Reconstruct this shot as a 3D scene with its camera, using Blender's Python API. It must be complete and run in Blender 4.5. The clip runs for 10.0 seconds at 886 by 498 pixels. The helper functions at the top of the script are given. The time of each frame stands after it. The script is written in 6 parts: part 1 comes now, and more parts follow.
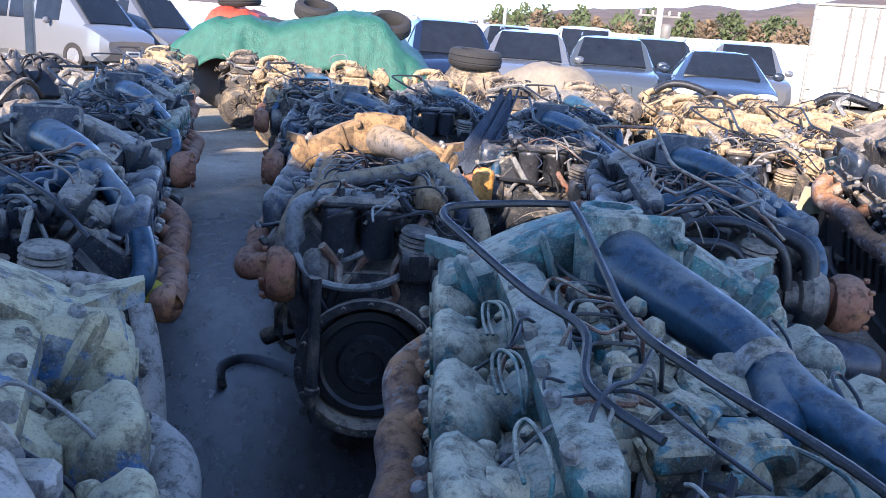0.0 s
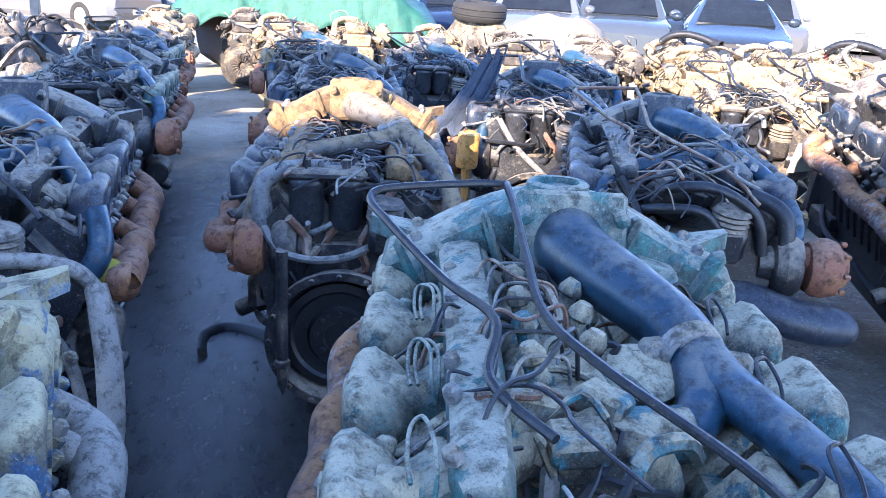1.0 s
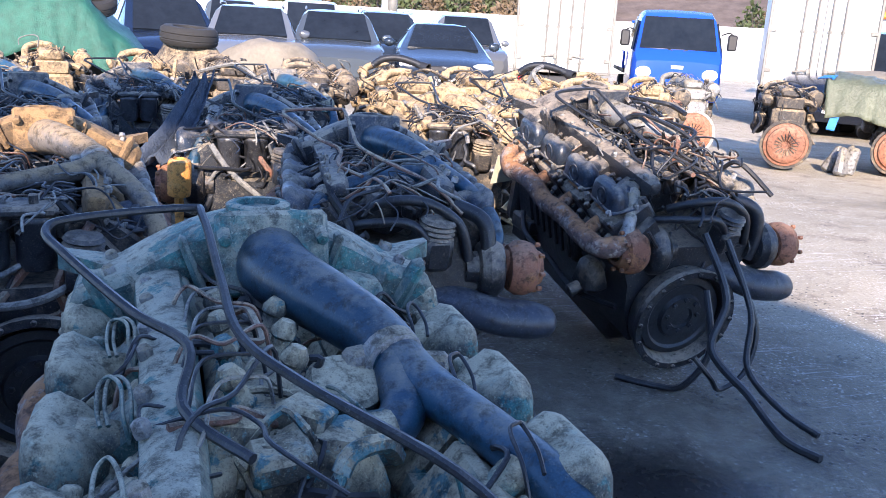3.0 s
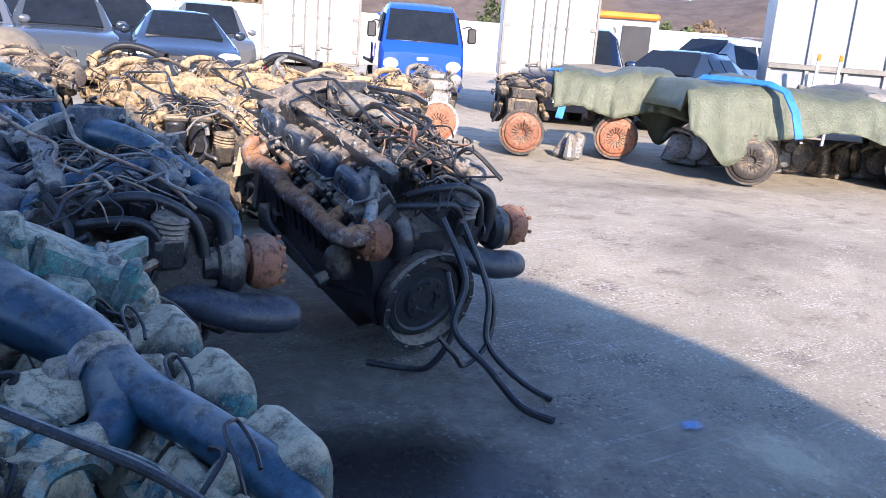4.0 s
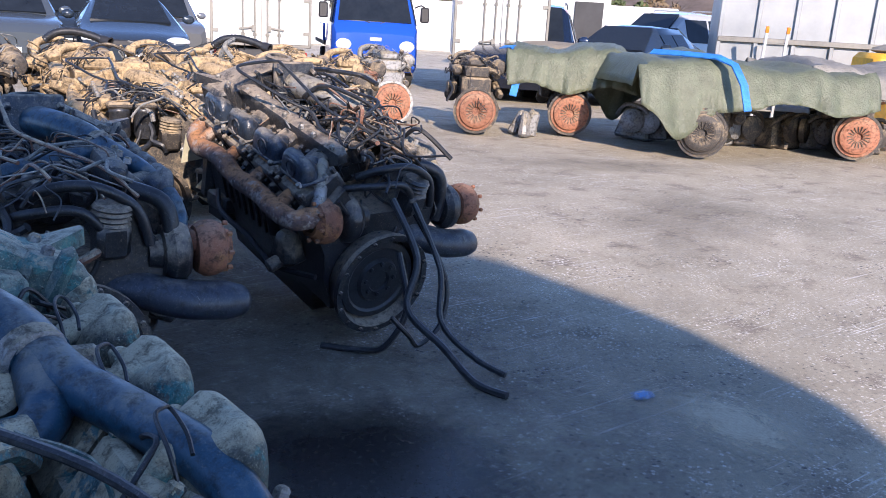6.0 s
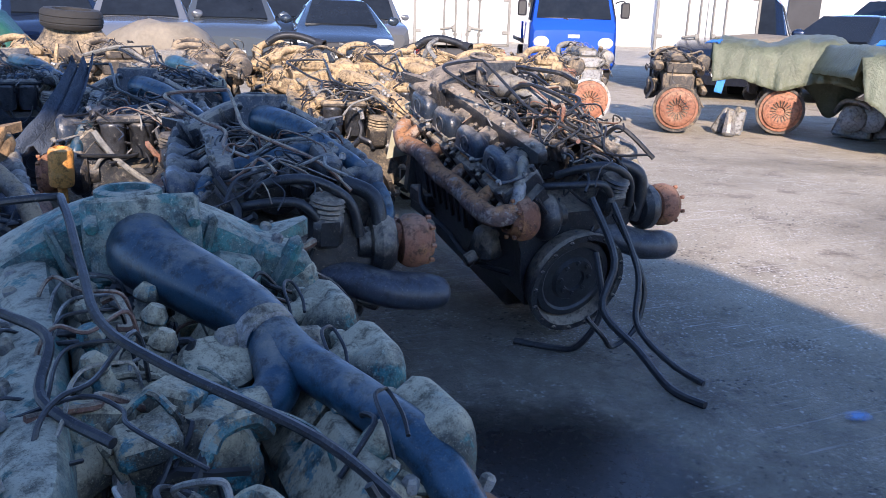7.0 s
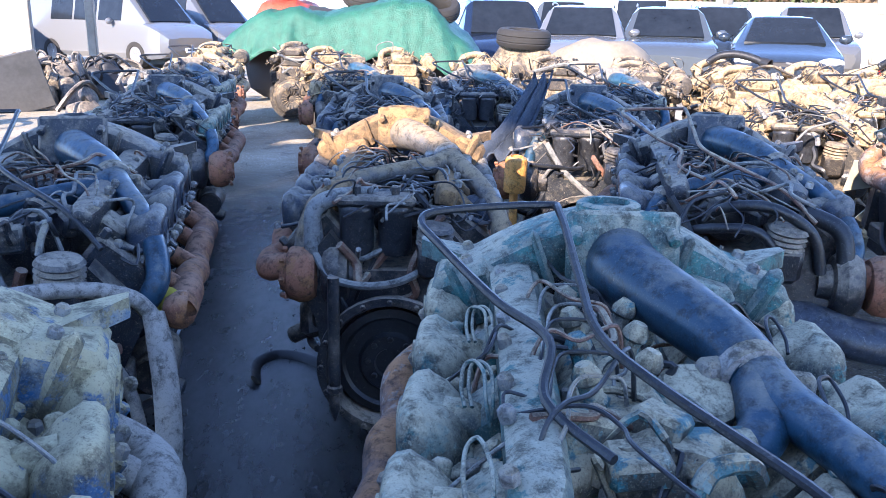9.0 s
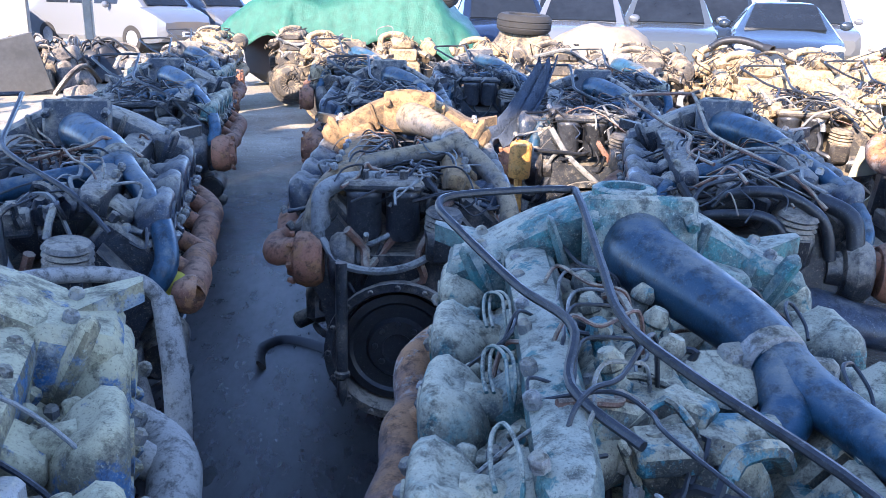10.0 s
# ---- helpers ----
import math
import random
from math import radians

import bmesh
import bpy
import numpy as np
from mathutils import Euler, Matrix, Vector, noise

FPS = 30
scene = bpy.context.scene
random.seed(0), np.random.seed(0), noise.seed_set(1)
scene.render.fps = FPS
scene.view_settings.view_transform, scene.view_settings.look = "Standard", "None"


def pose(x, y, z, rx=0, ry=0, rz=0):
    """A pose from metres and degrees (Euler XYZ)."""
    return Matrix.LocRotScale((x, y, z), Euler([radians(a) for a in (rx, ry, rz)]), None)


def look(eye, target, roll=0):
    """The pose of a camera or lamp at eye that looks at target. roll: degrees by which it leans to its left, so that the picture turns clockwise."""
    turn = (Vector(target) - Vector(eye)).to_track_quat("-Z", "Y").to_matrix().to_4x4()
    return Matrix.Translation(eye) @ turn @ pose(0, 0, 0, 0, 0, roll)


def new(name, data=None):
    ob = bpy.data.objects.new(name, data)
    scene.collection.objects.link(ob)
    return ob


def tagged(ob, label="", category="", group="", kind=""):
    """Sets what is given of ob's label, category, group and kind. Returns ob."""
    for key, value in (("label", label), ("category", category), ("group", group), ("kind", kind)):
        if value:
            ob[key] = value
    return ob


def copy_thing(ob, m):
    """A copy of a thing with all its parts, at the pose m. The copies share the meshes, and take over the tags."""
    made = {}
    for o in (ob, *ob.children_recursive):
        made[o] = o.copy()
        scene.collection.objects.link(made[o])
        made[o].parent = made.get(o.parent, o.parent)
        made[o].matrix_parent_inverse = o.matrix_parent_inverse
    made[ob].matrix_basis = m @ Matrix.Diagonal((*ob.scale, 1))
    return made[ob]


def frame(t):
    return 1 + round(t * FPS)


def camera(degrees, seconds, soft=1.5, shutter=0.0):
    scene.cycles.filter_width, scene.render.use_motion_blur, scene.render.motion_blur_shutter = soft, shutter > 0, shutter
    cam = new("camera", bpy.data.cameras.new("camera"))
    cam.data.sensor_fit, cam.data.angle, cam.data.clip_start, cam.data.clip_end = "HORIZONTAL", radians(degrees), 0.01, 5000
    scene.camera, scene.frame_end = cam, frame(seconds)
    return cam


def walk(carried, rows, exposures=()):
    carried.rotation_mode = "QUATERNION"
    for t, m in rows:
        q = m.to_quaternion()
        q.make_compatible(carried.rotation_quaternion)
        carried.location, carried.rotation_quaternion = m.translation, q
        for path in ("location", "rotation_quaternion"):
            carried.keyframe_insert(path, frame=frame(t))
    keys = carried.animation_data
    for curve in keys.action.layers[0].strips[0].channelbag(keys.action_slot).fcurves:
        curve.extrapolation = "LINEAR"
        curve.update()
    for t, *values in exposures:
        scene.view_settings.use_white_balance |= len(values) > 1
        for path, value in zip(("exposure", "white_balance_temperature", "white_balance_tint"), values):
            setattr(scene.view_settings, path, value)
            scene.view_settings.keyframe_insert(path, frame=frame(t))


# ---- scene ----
cam = camera(56.7, 10.0, soft=0.75)
METRES, EYE, TILT, LEAN, TURN = 0.65, 1.25, -0.2, 1.0, 0.0
ROWS = [
    (0.0, 0.0, 0.0, 0.0, 1.25, -13.89, -5.08),
    (0.5, 0.1439, 0.0805, 0.029, 2.41, -17.49, -3.8),
    (1.0, 0.2206, 0.0571, 0.0838, 2.27, -17.23, -3.91),
    (1.5, 0.2337, 0.0154, 0.1034, 0.89, -12.48, -4.01),
    (2.0, 0.2246, 0.0224, 0.0926, -0.29, -12.22, -3.56),
    (2.5, 0.2692, 0.0551, 0.0751, -10.88, -13.94, -4.9),
    (2.7, 0.2885, 0.0464, 0.076, -13.2513, -14.2051, -4.491),
    (3.8, 0.395, -0.0016, 0.0812, -29.4879, -13.525, -5.0112),
    (4.0, 0.4143, -0.0103, 0.0821, -33.29, -13.52, -5.06),
    (4.5, 0.4487, -0.0297, 0.0848, -36.6, -13.86, -4.75),
    (5.0, 0.456, -0.037, 0.0856, -36.28, -14.22, -4.31),
    (6.5, 0.4663, -0.0572, 0.0848, -36.16, -14.9, -3.75),
    (7.0, 0.4092, -0.0502, 0.0875, -23.1, -15.56, -2.6),
    (7.5, 0.3572, -0.0096, 0.0858, -11.73, -15.28, -2.66),
    (8.0, 0.3048, 0.0221, 0.0838, -3.29, -15.2, -2.13),
    (8.5, 0.2559, 0.0405, 0.0792, 2.56, -15.33, -1.96),
    (9.0, 0.2136, 0.0499, 0.0727, 5.21, -15.49, -2.06),
    (9.5, 0.1734, 0.058, 0.0658, 6.43, -15.77, -1.88),
    (10.0, 0.1597, 0.0647, 0.0608, 5.03, -16.45, -2.29),
]
EXPOSURES = [(t, e, 6050, 22) for t, e in ((0.0, 1.95), (0.5, 2.62), (1.0, 2.78), (1.5, 1.5), (2.0, 1.47), (2.5, 1.92), (4.0, 1.75), (5.0, 1.42), (6.5, 1.35), (7.0, 1.45), (7.5, 1.68), (8.0, 1.95), (9.0, 2.36), (10.0, 2.52))]
walk(cam, [(t, pose(0, 0, EYE, TILT, LEAN, TURN) @ pose(METRES * x, METRES * y, METRES * z, 90 + pitch, roll, yaw)) for t, x, y, z, yaw, pitch, roll in ROWS], EXPOSURES)

# ---- world and sun ----
SUN_AZ, SUN_EL = 20.0, 24.0  # light travels to SUN_AZ degrees right of +y, from behind
world = bpy.data.worlds.new("sky")
scene.world = world
world.use_nodes = True
wn = world.node_tree.nodes
sky = wn.new("ShaderNodeTexSky")
sky.sky_type, sky.sun_disc = "NISHITA", False
sky.sun_elevation, sky.sun_rotation = radians(SUN_EL), radians(180 + SUN_AZ)
sky.air_density, sky.dust_density, sky.ozone_density = 0.75, 0.0, 3.0
wn["Background"].inputs["Strength"].default_value = 0.15
world.node_tree.links.new(sky.outputs[0], wn["Background"].inputs["Color"])
sun = new("sun", bpy.data.lights.new("sun", "SUN"))
sun.data.energy, sun.data.angle, sun.data.color = 3.6, radians(0.6), (1.0, 0.86, 0.66)
sun.matrix_world = look((0, 0, 30), (math.sin(radians(SUN_AZ)), math.cos(radians(SUN_AZ)), 30 - math.tan(radians(SUN_EL))))


# ---- materials ----
def mat_new(name):
    m = bpy.data.materials.new(name)
    m.use_nodes = True
    return m, m.node_tree.nodes, m.node_tree.links, m.node_tree.nodes["Principled BSDF"]


def noise_node(n, l, scale, detail=5.0, rough=0.6, coord=None):
    t = n.new("ShaderNodeTexNoise")
    t.inputs["Scale"].default_value, t.inputs["Detail"].default_value, t.inputs["Roughness"].default_value = scale, detail, rough
    if coord is not None:
        l.new(coord, t.inputs["Vector"])
    return t.outputs["Fac"]


def ramp(n, l, fac, a, b, lo=0.0, hi=1.0):
    r = n.new("ShaderNodeMapRange")
    r.inputs["From Min"].default_value, r.inputs["From Max"].default_value = a, b
    r.inputs["To Min"].default_value, r.inputs["To Max"].default_value = lo, hi
    l.new(fac, r.inputs["Value"])
    return r.outputs["Result"]


def math_node(n, l, op, a, b):
    m = n.new("ShaderNodeMath")
    m.operation, m.use_clamp = op, True
    for i, v in enumerate((a, b)):
        if isinstance(v, (int, float)):
            m.inputs[i].default_value = v
        else:
            l.new(v, m.inputs[i])
    return m.outputs[0]


def mix_col(n, l, fac, a, b):
    m = n.new("ShaderNodeMix")
    m.data_type = "RGBA"
    for i, v in ((0, fac), (6, a), (7, b)):
        if isinstance(v, (int, float)):
            m.inputs[i].default_value = v
        elif isinstance(v, tuple):
            m.inputs[i].default_value = (*v, 1)
        else:
            l.new(v, m.inputs[i])
    return m.outputs[2]


def bump(n, l, bsdf, fac, strength, dist=0.01):
    b = n.new("ShaderNodeBump")
    b.inputs["Strength"].default_value, b.inputs["Distance"].default_value = strength, dist
    l.new(fac, b.inputs["Height"])
    l.new(b.outputs[0], bsdf.inputs["Normal"])


def world_pos(n):
    return n.new("ShaderNodeNewGeometry").outputs["Position"]


def dusty(name, paint, dust=(0.30, 0.26, 0.19), amount=0.5, rough=0.5, metal=0.0, chips=None, relief=0.5, scale=1.0, speck=1.0, clean=False):
    """Painted or bare metal under uneven settled dust, thicker on faces that look up."""
    m, n, l, b = mat_new(name)
    pos = world_pos(n)
    big = noise_node(n, l, 8 * scale, 4, 0.6, pos)
    mid = noise_node(n, l, 38 * scale, 8, 0.68, pos)
    fine = noise_node(n, l, 120 * scale, 5, 0.75, pos)
    sep = n.new("ShaderNodeSeparateXYZ")
    l.new(n.new("ShaderNodeNewGeometry").outputs["Normal"], sep.inputs[0])
    up = ramp(n, l, sep.outputs["Z"], -0.3, 0.9, 0.0, 0.30)
    mixed = math_node(n, l, "ADD", math_node(n, l, "MULTIPLY", big, 0.62), math_node(n, l, "MULTIPLY", mid, 0.38))
    mask = math_node(n, l, "ADD", mixed, up)
    edge = 0.86 - 0.42 * amount
    fac = ramp(n, l, mask, edge - 0.12, edge + 0.10, 0.0, 0.94)
    info = n.new("ShaderNodeObjectInfo")
    tone = ramp(n, l, info.outputs["Random"], 0, 1, 0.7, 1.3)
    hsv = n.new("ShaderNodeHueSaturation")
    hsv.inputs["Color"].default_value = (*paint, 1)
    l.new(tone, hsv.inputs["Value"])
    base = hsv.outputs[0]
    if clean:
        l.new(base, b.inputs["Base Color"])
        b.inputs["Roughness"].default_value, b.inputs["Metallic"].default_value = rough, metal
        return m
    if chips:
        c = ramp(n, l, noise_node(n, l, 15 * scale, 6, 0.7, pos), 0.55, 0.59)
        base = mix_col(n, l, c, base, chips)
    grime = ramp(n, l, noise_node(n, l, 34 * scale, 7, 0.75, pos), 0.37, 0.52, 0.12, 1.0)
    shade = n.new("ShaderNodeMix")
    shade.data_type, shade.blend_type = "RGBA", "MULTIPLY"
    shade.inputs[0].default_value = 0.8
    dusted = mix_col(n, l, fac, base, dust)
    if chips:
        c2 = ramp(n, l, noise_node(n, l, 9 * scale, 6, 0.7, n.new("ShaderNodeTexCoord").outputs["Object"]), 0.56, 0.60, 0, 0.8)
        dusted = mix_col(n, l, c2, dusted, chips)
    l.new(dusted, shade.inputs[6])
    l.new(grime, shade.inputs[7])
    out = mix_col(n, l, ramp(n, l, fine, 0.60, 0.68, 0, 0.5 * speck), shade.outputs[2], tuple(min(0.6, c * 1.5) for c in dust))
    grit = noise_node(n, l, 330 * scale, 4, 0.7, pos)
    out = mix_col(n, l, ramp(n, l, grit, 0.56, 0.66, 0, 0.55 * speck), out, tuple(c * 0.22 for c in paint))
    out = mix_col(n, l, ramp(n, l, grit, 0.44, 0.36, 0, 0.2 * speck), out, tuple(min(0.6, c * 1.35) for c in dust))
    l.new(out, b.inputs["Base Color"])
    l.new(ramp(n, l, fac, 0, 1, rough, 0.95), b.inputs["Roughness"])
    b.inputs["Metallic"].default_value = metal
    h = math_node(n, l, "ADD", math_node(n, l, "MULTIPLY", mid, 0.6), math_node(n, l, "ADD", math_node(n, l, "MULTIPLY", fine, 0.25), math_node(n, l, "MULTIPLY", grit, 0.12)))
    bump(n, l, b, h, min(1.0, relief * 0.8), 0.009)
    return m


def plain(name, col, rough=0.5, metal=0.0, vary=0.25, scale=20, relief=0.1, coat=0.0):
    m, n, l, b = mat_new(name)
    pos = world_pos(n)
    f = noise_node(n, l, scale, 6, 0.65, pos)
    g = noise_node(n, l, scale * 0.13, 3, 0.5, pos)
    s = math_node(n, l, "ADD", math_node(n, l, "MULTIPLY", f, 0.5), math_node(n, l, "MULTIPLY", g, 0.5))
    v = ramp(n, l, s, 0.35, 0.65)
    dark = tuple(c * (1 - vary) for c in col)
    lite = tuple(min(1, c * (1 + vary)) for c in col)
    l.new(mix_col(n, l, v, dark, lite), b.inputs["Base Color"])
    l.new(ramp(n, l, f, 0.3, 0.7, max(0.03, rough - 0.1), min(1, rough + 0.12)), b.inputs["Roughness"])
    b.inputs["Metallic"].default_value = metal
    b.inputs["Coat Weight"].default_value = coat
    if relief:
        bump(n, l, b, f, relief, 0.01)
    return m


DUST = (0.36, 0.31, 0.22)
TAN = (0.46, 0.33, 0.18)
MAT = {
    "pale": dusty("pale_dusty_casting", (0.045, 0.048, 0.044), (0.48, 0.41, 0.27), 0.46, 0.55, chips=(0.02, 0.16, 0.20), relief=0.7),
    "cream": dusty("cream_dusty_casting", (0.12, 0.107, 0.072), (0.45, 0.385, 0.23), 0.44, 0.6, chips=(0.02, 0.10, 0.22), relief=0.6, scale=0.7),
    "creampipe": dusty("cream_pipe", (0.27, 0.245, 0.21), (0.38, 0.335, 0.275), 0.4, 0.7),
    "dark": dusty("dark_oily_casting", (0.02, 0.022, 0.027), (0.30, 0.245, 0.18), 0.34, 0.3),
    "darkblue": dusty("dark_blue_casting", (0.014, 0.02, 0.031), (0.34, 0.285, 0.21), 0.27, 0.34),
    "cover": dusty("blue_grey_cover", (0.019, 0.03, 0.05), (0.31, 0.27, 0.205), 0.18, 0.28),
    "palecover": dusty("pale_cover", (0.055, 0.068, 0.06), (0.50, 0.435, 0.29), 0.40, 0.55, chips=(0.025, 0.15, 0.155), relief=0.8),
    "pipe": dusty("blue_grey_pipe", (0.018, 0.062, 0.105), (0.24, 0.225, 0.18), 0.0, 0.32, relief=0.18, speck=0.4),
    "duct": dusty("dark_duct", (0.02, 0.026, 0.04), (0.2, 0.19, 0.17), 0.0, 0.4, relief=0.18),
    "teal": dusty("teal_casting", (0.045, 0.105, 0.105), (0.40, 0.37, 0.27), 0.36, 0.5, chips=(0.025, 0.15, 0.15), relief=0.6),
    "tan": dusty("tan_dust_casting", (0.12, 0.085, 0.05), TAN, 0.66, 0.7, relief=0.7),
    "ochre": dusty("ochre_dust_casting", (0.10, 0.065, 0.035), (0.30, 0.185, 0.085), 0.6, 0.75, relief=0.7),
    "tandark": dusty("tan_dark_casting", (0.035, 0.03, 0.027), (0.38, 0.29, 0.18), 0.36, 0.6, relief=0.7),
    "rust": dusty("rusty_iron", (0.24, 0.095, 0.05), (0.34, 0.19, 0.12), 0.2, 0.85, chips=(0.30, 0.13, 0.05), relief=0.5),
    "rustgold": dusty("rusty_golden_manifold", (0.11, 0.07, 0.06), (0.38, 0.18, 0.075), 0.34, 0.8, chips=(0.30, 0.25, 0.21), relief=0.5),
    "black": dusty("black_rubber_tube", (0.014, 0.016, 0.02), (0.12, 0.11, 0.10), -0.12, 0.42, relief=0.15),
    "hose": dusty("grey_hose", (0.16, 0.16, 0.155), (0.32, 0.30, 0.25), 0.25, 0.6),
    "wire": plain("black_wire", (0.02, 0.02, 0.022), 0.5),
    "steel": dusty("dull_steel", (0.30, 0.30, 0.30), DUST, 0.38, 0.5, 0.5),
    "copper": dusty("brown_copper_line", (0.16, 0.075, 0.05), DUST, 0.3, 0.5),
    "orange": dusty("orange_rust_filter", (0.55, 0.24, 0.05), (0.5, 0.33, 0.15), 0.35, 0.7),
    "clutch": dusty("orange_clutch_cover", (0.27, 0.105, 0.055), (0.36, 0.22, 0.14), 0.4, 0.7),
    "canister": dusty("dark_canister", (0.03, 0.033, 0.04), (0.24, 0.21, 0.17), 0.08, 0.35, relief=0.15),
    "dustpipe": dusty("dusty_pipe", (0.13, 0.12, 0.11), (0.31, 0.225, 0.13), 0.42, 0.5),
    "fan": plain("cream_fan", (0.50, 0.47, 0.34), 0.55),
    "yellow": plain("yellow_paint", (0.62, 0.50, 0.07), 0.6),
    "belt": plain("black_belt", (0.012, 0.012, 0.014), 0.45),
    "plug": plain("white_plastic", (0.6, 0.6, 0.56), 0.5),
}


# ---- mesh helpers ----
class Shape:
    """Collects vertices and faces of one mesh."""

    def __init__(self):
        self.v, self.f = [], []

    def add(self, verts, faces):
        o = len(self.v)
        self.v.extend(tuple(p) for p in verts)
        self.f.extend(tuple(i + o for i in q) for q in faces)
        return self

    def box(self, c, s, rot=(0, 0, 0), ch=0.006, taper=1.0):
        """Chamfered box; taper scales the top."""
        hx, hy, hz = (k / 2 for k in s)
        ch = min(ch, hx * 0.8, hy * 0.8, hz * 0.8)
        m = Matrix.Translation(c) @ Euler([radians(a) for a in rot]).to_matrix().to_4x4()
        idx, verts = {}, []
        for sx in (-1, 1):
            for sy in (-1, 1):
                for sz in (-1, 1):
                    k = taper if sz > 0 else 1.0
                    for ax in range(3):
                        p = [sx * hx * k, sy * hy * k, sz * hz]
                        for j, sg, h in ((0, sx, hx * k), (1, sy, hy * k), (2, sz, hz)):
                            if j != ax:
                                p[j] = sg * (h - ch)
                        idx[(sx, sy, sz, ax)] = len(verts)
                        verts.append(m @ Vector(p))
        faces = []
        for ax in range(3):
            o1, o2 = [j for j in range(3) if j != ax]
            for sg in (-1, 1):
                q = []
                for a, b in ((-1, -1), (1, -1), (1, 1), (-1, 1)):
                    k = [0, 0, 0]
                    k[ax], k[o1], k[o2] = sg, a, b
                    q.append(idx[(*k, ax)])
                faces.append(q if (sg > 0) != (ax == 1) else q[::-1])
        for ax in range(3):
            o1, o2 = [j for j in range(3) if j != ax]
            for a in (-1, 1):
                for b in (-1, 1):
                    k0, k1 = [0, 0, 0], [0, 0, 0]
                    k0[ax], k1[ax] = -1, 1
                    k0[o1] = k1[o1] = a
                    k0[o2] = k1[o2] = b
                    faces.append([idx[(*k0, o1)], idx[(*k1, o1)], idx[(*k1, o2)], idx[(*k0, o2)]])
        for sx in (-1, 1):
            for sy in (-1, 1):
                for sz in (-1, 1):
                    faces.append([idx[(sx, sy, sz, a)] for a in range(3)])
        return self.add(verts, faces)

    def lathe(self, base, axis, profile, n=16, cap=True):
        """Turns (radius, height) rows round axis from base."""
        z = Vector(axis).normalized()
        x = z.orthogonal().normalized()
        y = z.cross(x)
        base = Vector(base)
        verts, faces = [], []
        for r, h in profile:
            for i in range(n):
                a = 2 * math.pi * i / n
                verts.append(base + z * h + (x * math.cos(a) + y * math.sin(a)) * r)
        for k in range(len(profile) - 1):
            for i in range(n):
                j = (i + 1) % n
                faces.append((k * n + i, k * n + j, (k + 1) * n + j, (k + 1) * n + i))
        if cap:
            faces.append(tuple(range(n))[::-1])
            faces.append(tuple((len(profile) - 1) * n + i for i in range(n)))
        return self.add(verts, faces)

    def rod(self, a, b, r, n=10, ch=0.15):
        d = Vector(b) - Vector(a)
        L, c = d.length, min(r * ch * 2, d.length * 0.2)
        return self.lathe(a, d, [(r - c, 0), (r, c), (r, L - c), (r - c, L)], n)

    def tube(self, pts, r, n=8, steps=6, cap=True, ribs=0, flat=1.0):
        """A pipe of radius r (or one radius a point) along a smooth line through pts."""
        P = [Vector(p) for p in pts]
        R = [r] * len(P) if isinstance(r, (int, float)) else list(r)
        line = []
        for i in range(len(P) - 1):
            p0, p1, p2, p3 = P[max(i - 1, 0)], P[i], P[i + 1], P[min(i + 2, len(P) - 1)]
            for k in range(steps):
                t = k / steps
                q = 0.5 * ((2 * p1) + (p2 - p0) * t + (2 * p0 - 5 * p1 + 4 * p2 - p3) * t * t + (3 * p1 - p0 - 3 * p2 + p3) * t ** 3)
                line.append((q, R[i] + (R[i + 1] - R[i]) * t))
        line.append((P[-1], R[-1]))
        verts, faces = [], []
        x = None
        for i, (p, rad) in enumerate(line):
            d = (line[min(i + 1, len(line) - 1)][0] - line[max(i - 1, 0)][0]).normalized()
            if d.length < 0.5:
                d = Vector((0, 0, 1))
            x = d.orthogonal().normalized() if x is None else (x - d * x.dot(d)).normalized()
            y = d.cross(x)
            if ribs:
                rad *= 1.0 + (0.10 if i % 2 else -0.04)
            for k in range(n):
                a = 2 * math.pi * k / n
                verts.append(p + (x * math.cos(a) + y * math.sin(a) * flat) * rad)
        for i in range(len(line) - 1):
            for k in range(n):
                j = (k + 1) % n
                faces.append((i * n + k, i * n + j, (i + 1) * n + j, (i + 1) * n + k))
        if cap:
            faces.append(tuple(range(n))[::-1])
            faces.append(tuple((len(line) - 1) * n + k for k in range(n)))
        return self.add(verts, faces)

    def prism(self, section, axis, a, b):
        """Extrudes a closed section of (u, w) pairs along axis 0, 1 or 2 from a to b."""
        def at(u, w, t):
            return ((t, u, w), (u, t, w), (u, w, t))[axis]
        n = len(section)
        verts = [at(u, w, a) for u, w in section] + [at(u, w, b) for u, w in section]
        faces = [tuple(range(n))[::-1], tuple(range(n, 2 * n))] + [(i, (i + 1) % n, n + (i + 1) % n, n + i) for i in range(n)]
        return self.add(verts, faces)

    def loft(self, rings, cap=True, closed=True):
        """Joins rings of equal count."""
        n = len(rings[0])
        verts = [p for r in rings for p in r]
        faces = []
        for k in range(len(rings) - 1):
            for i in range(n if closed else n - 1):
                j = (i + 1) % n
                faces.append((k * n + i, k * n + j, (k + 1) * n + j, (k + 1) * n + i))
        if cap and closed:
            faces.append(tuple(range(n))[::-1])
            faces.append(tuple((len(rings) - 1) * n + i for i in range(n)))
        return self.add(verts, faces)

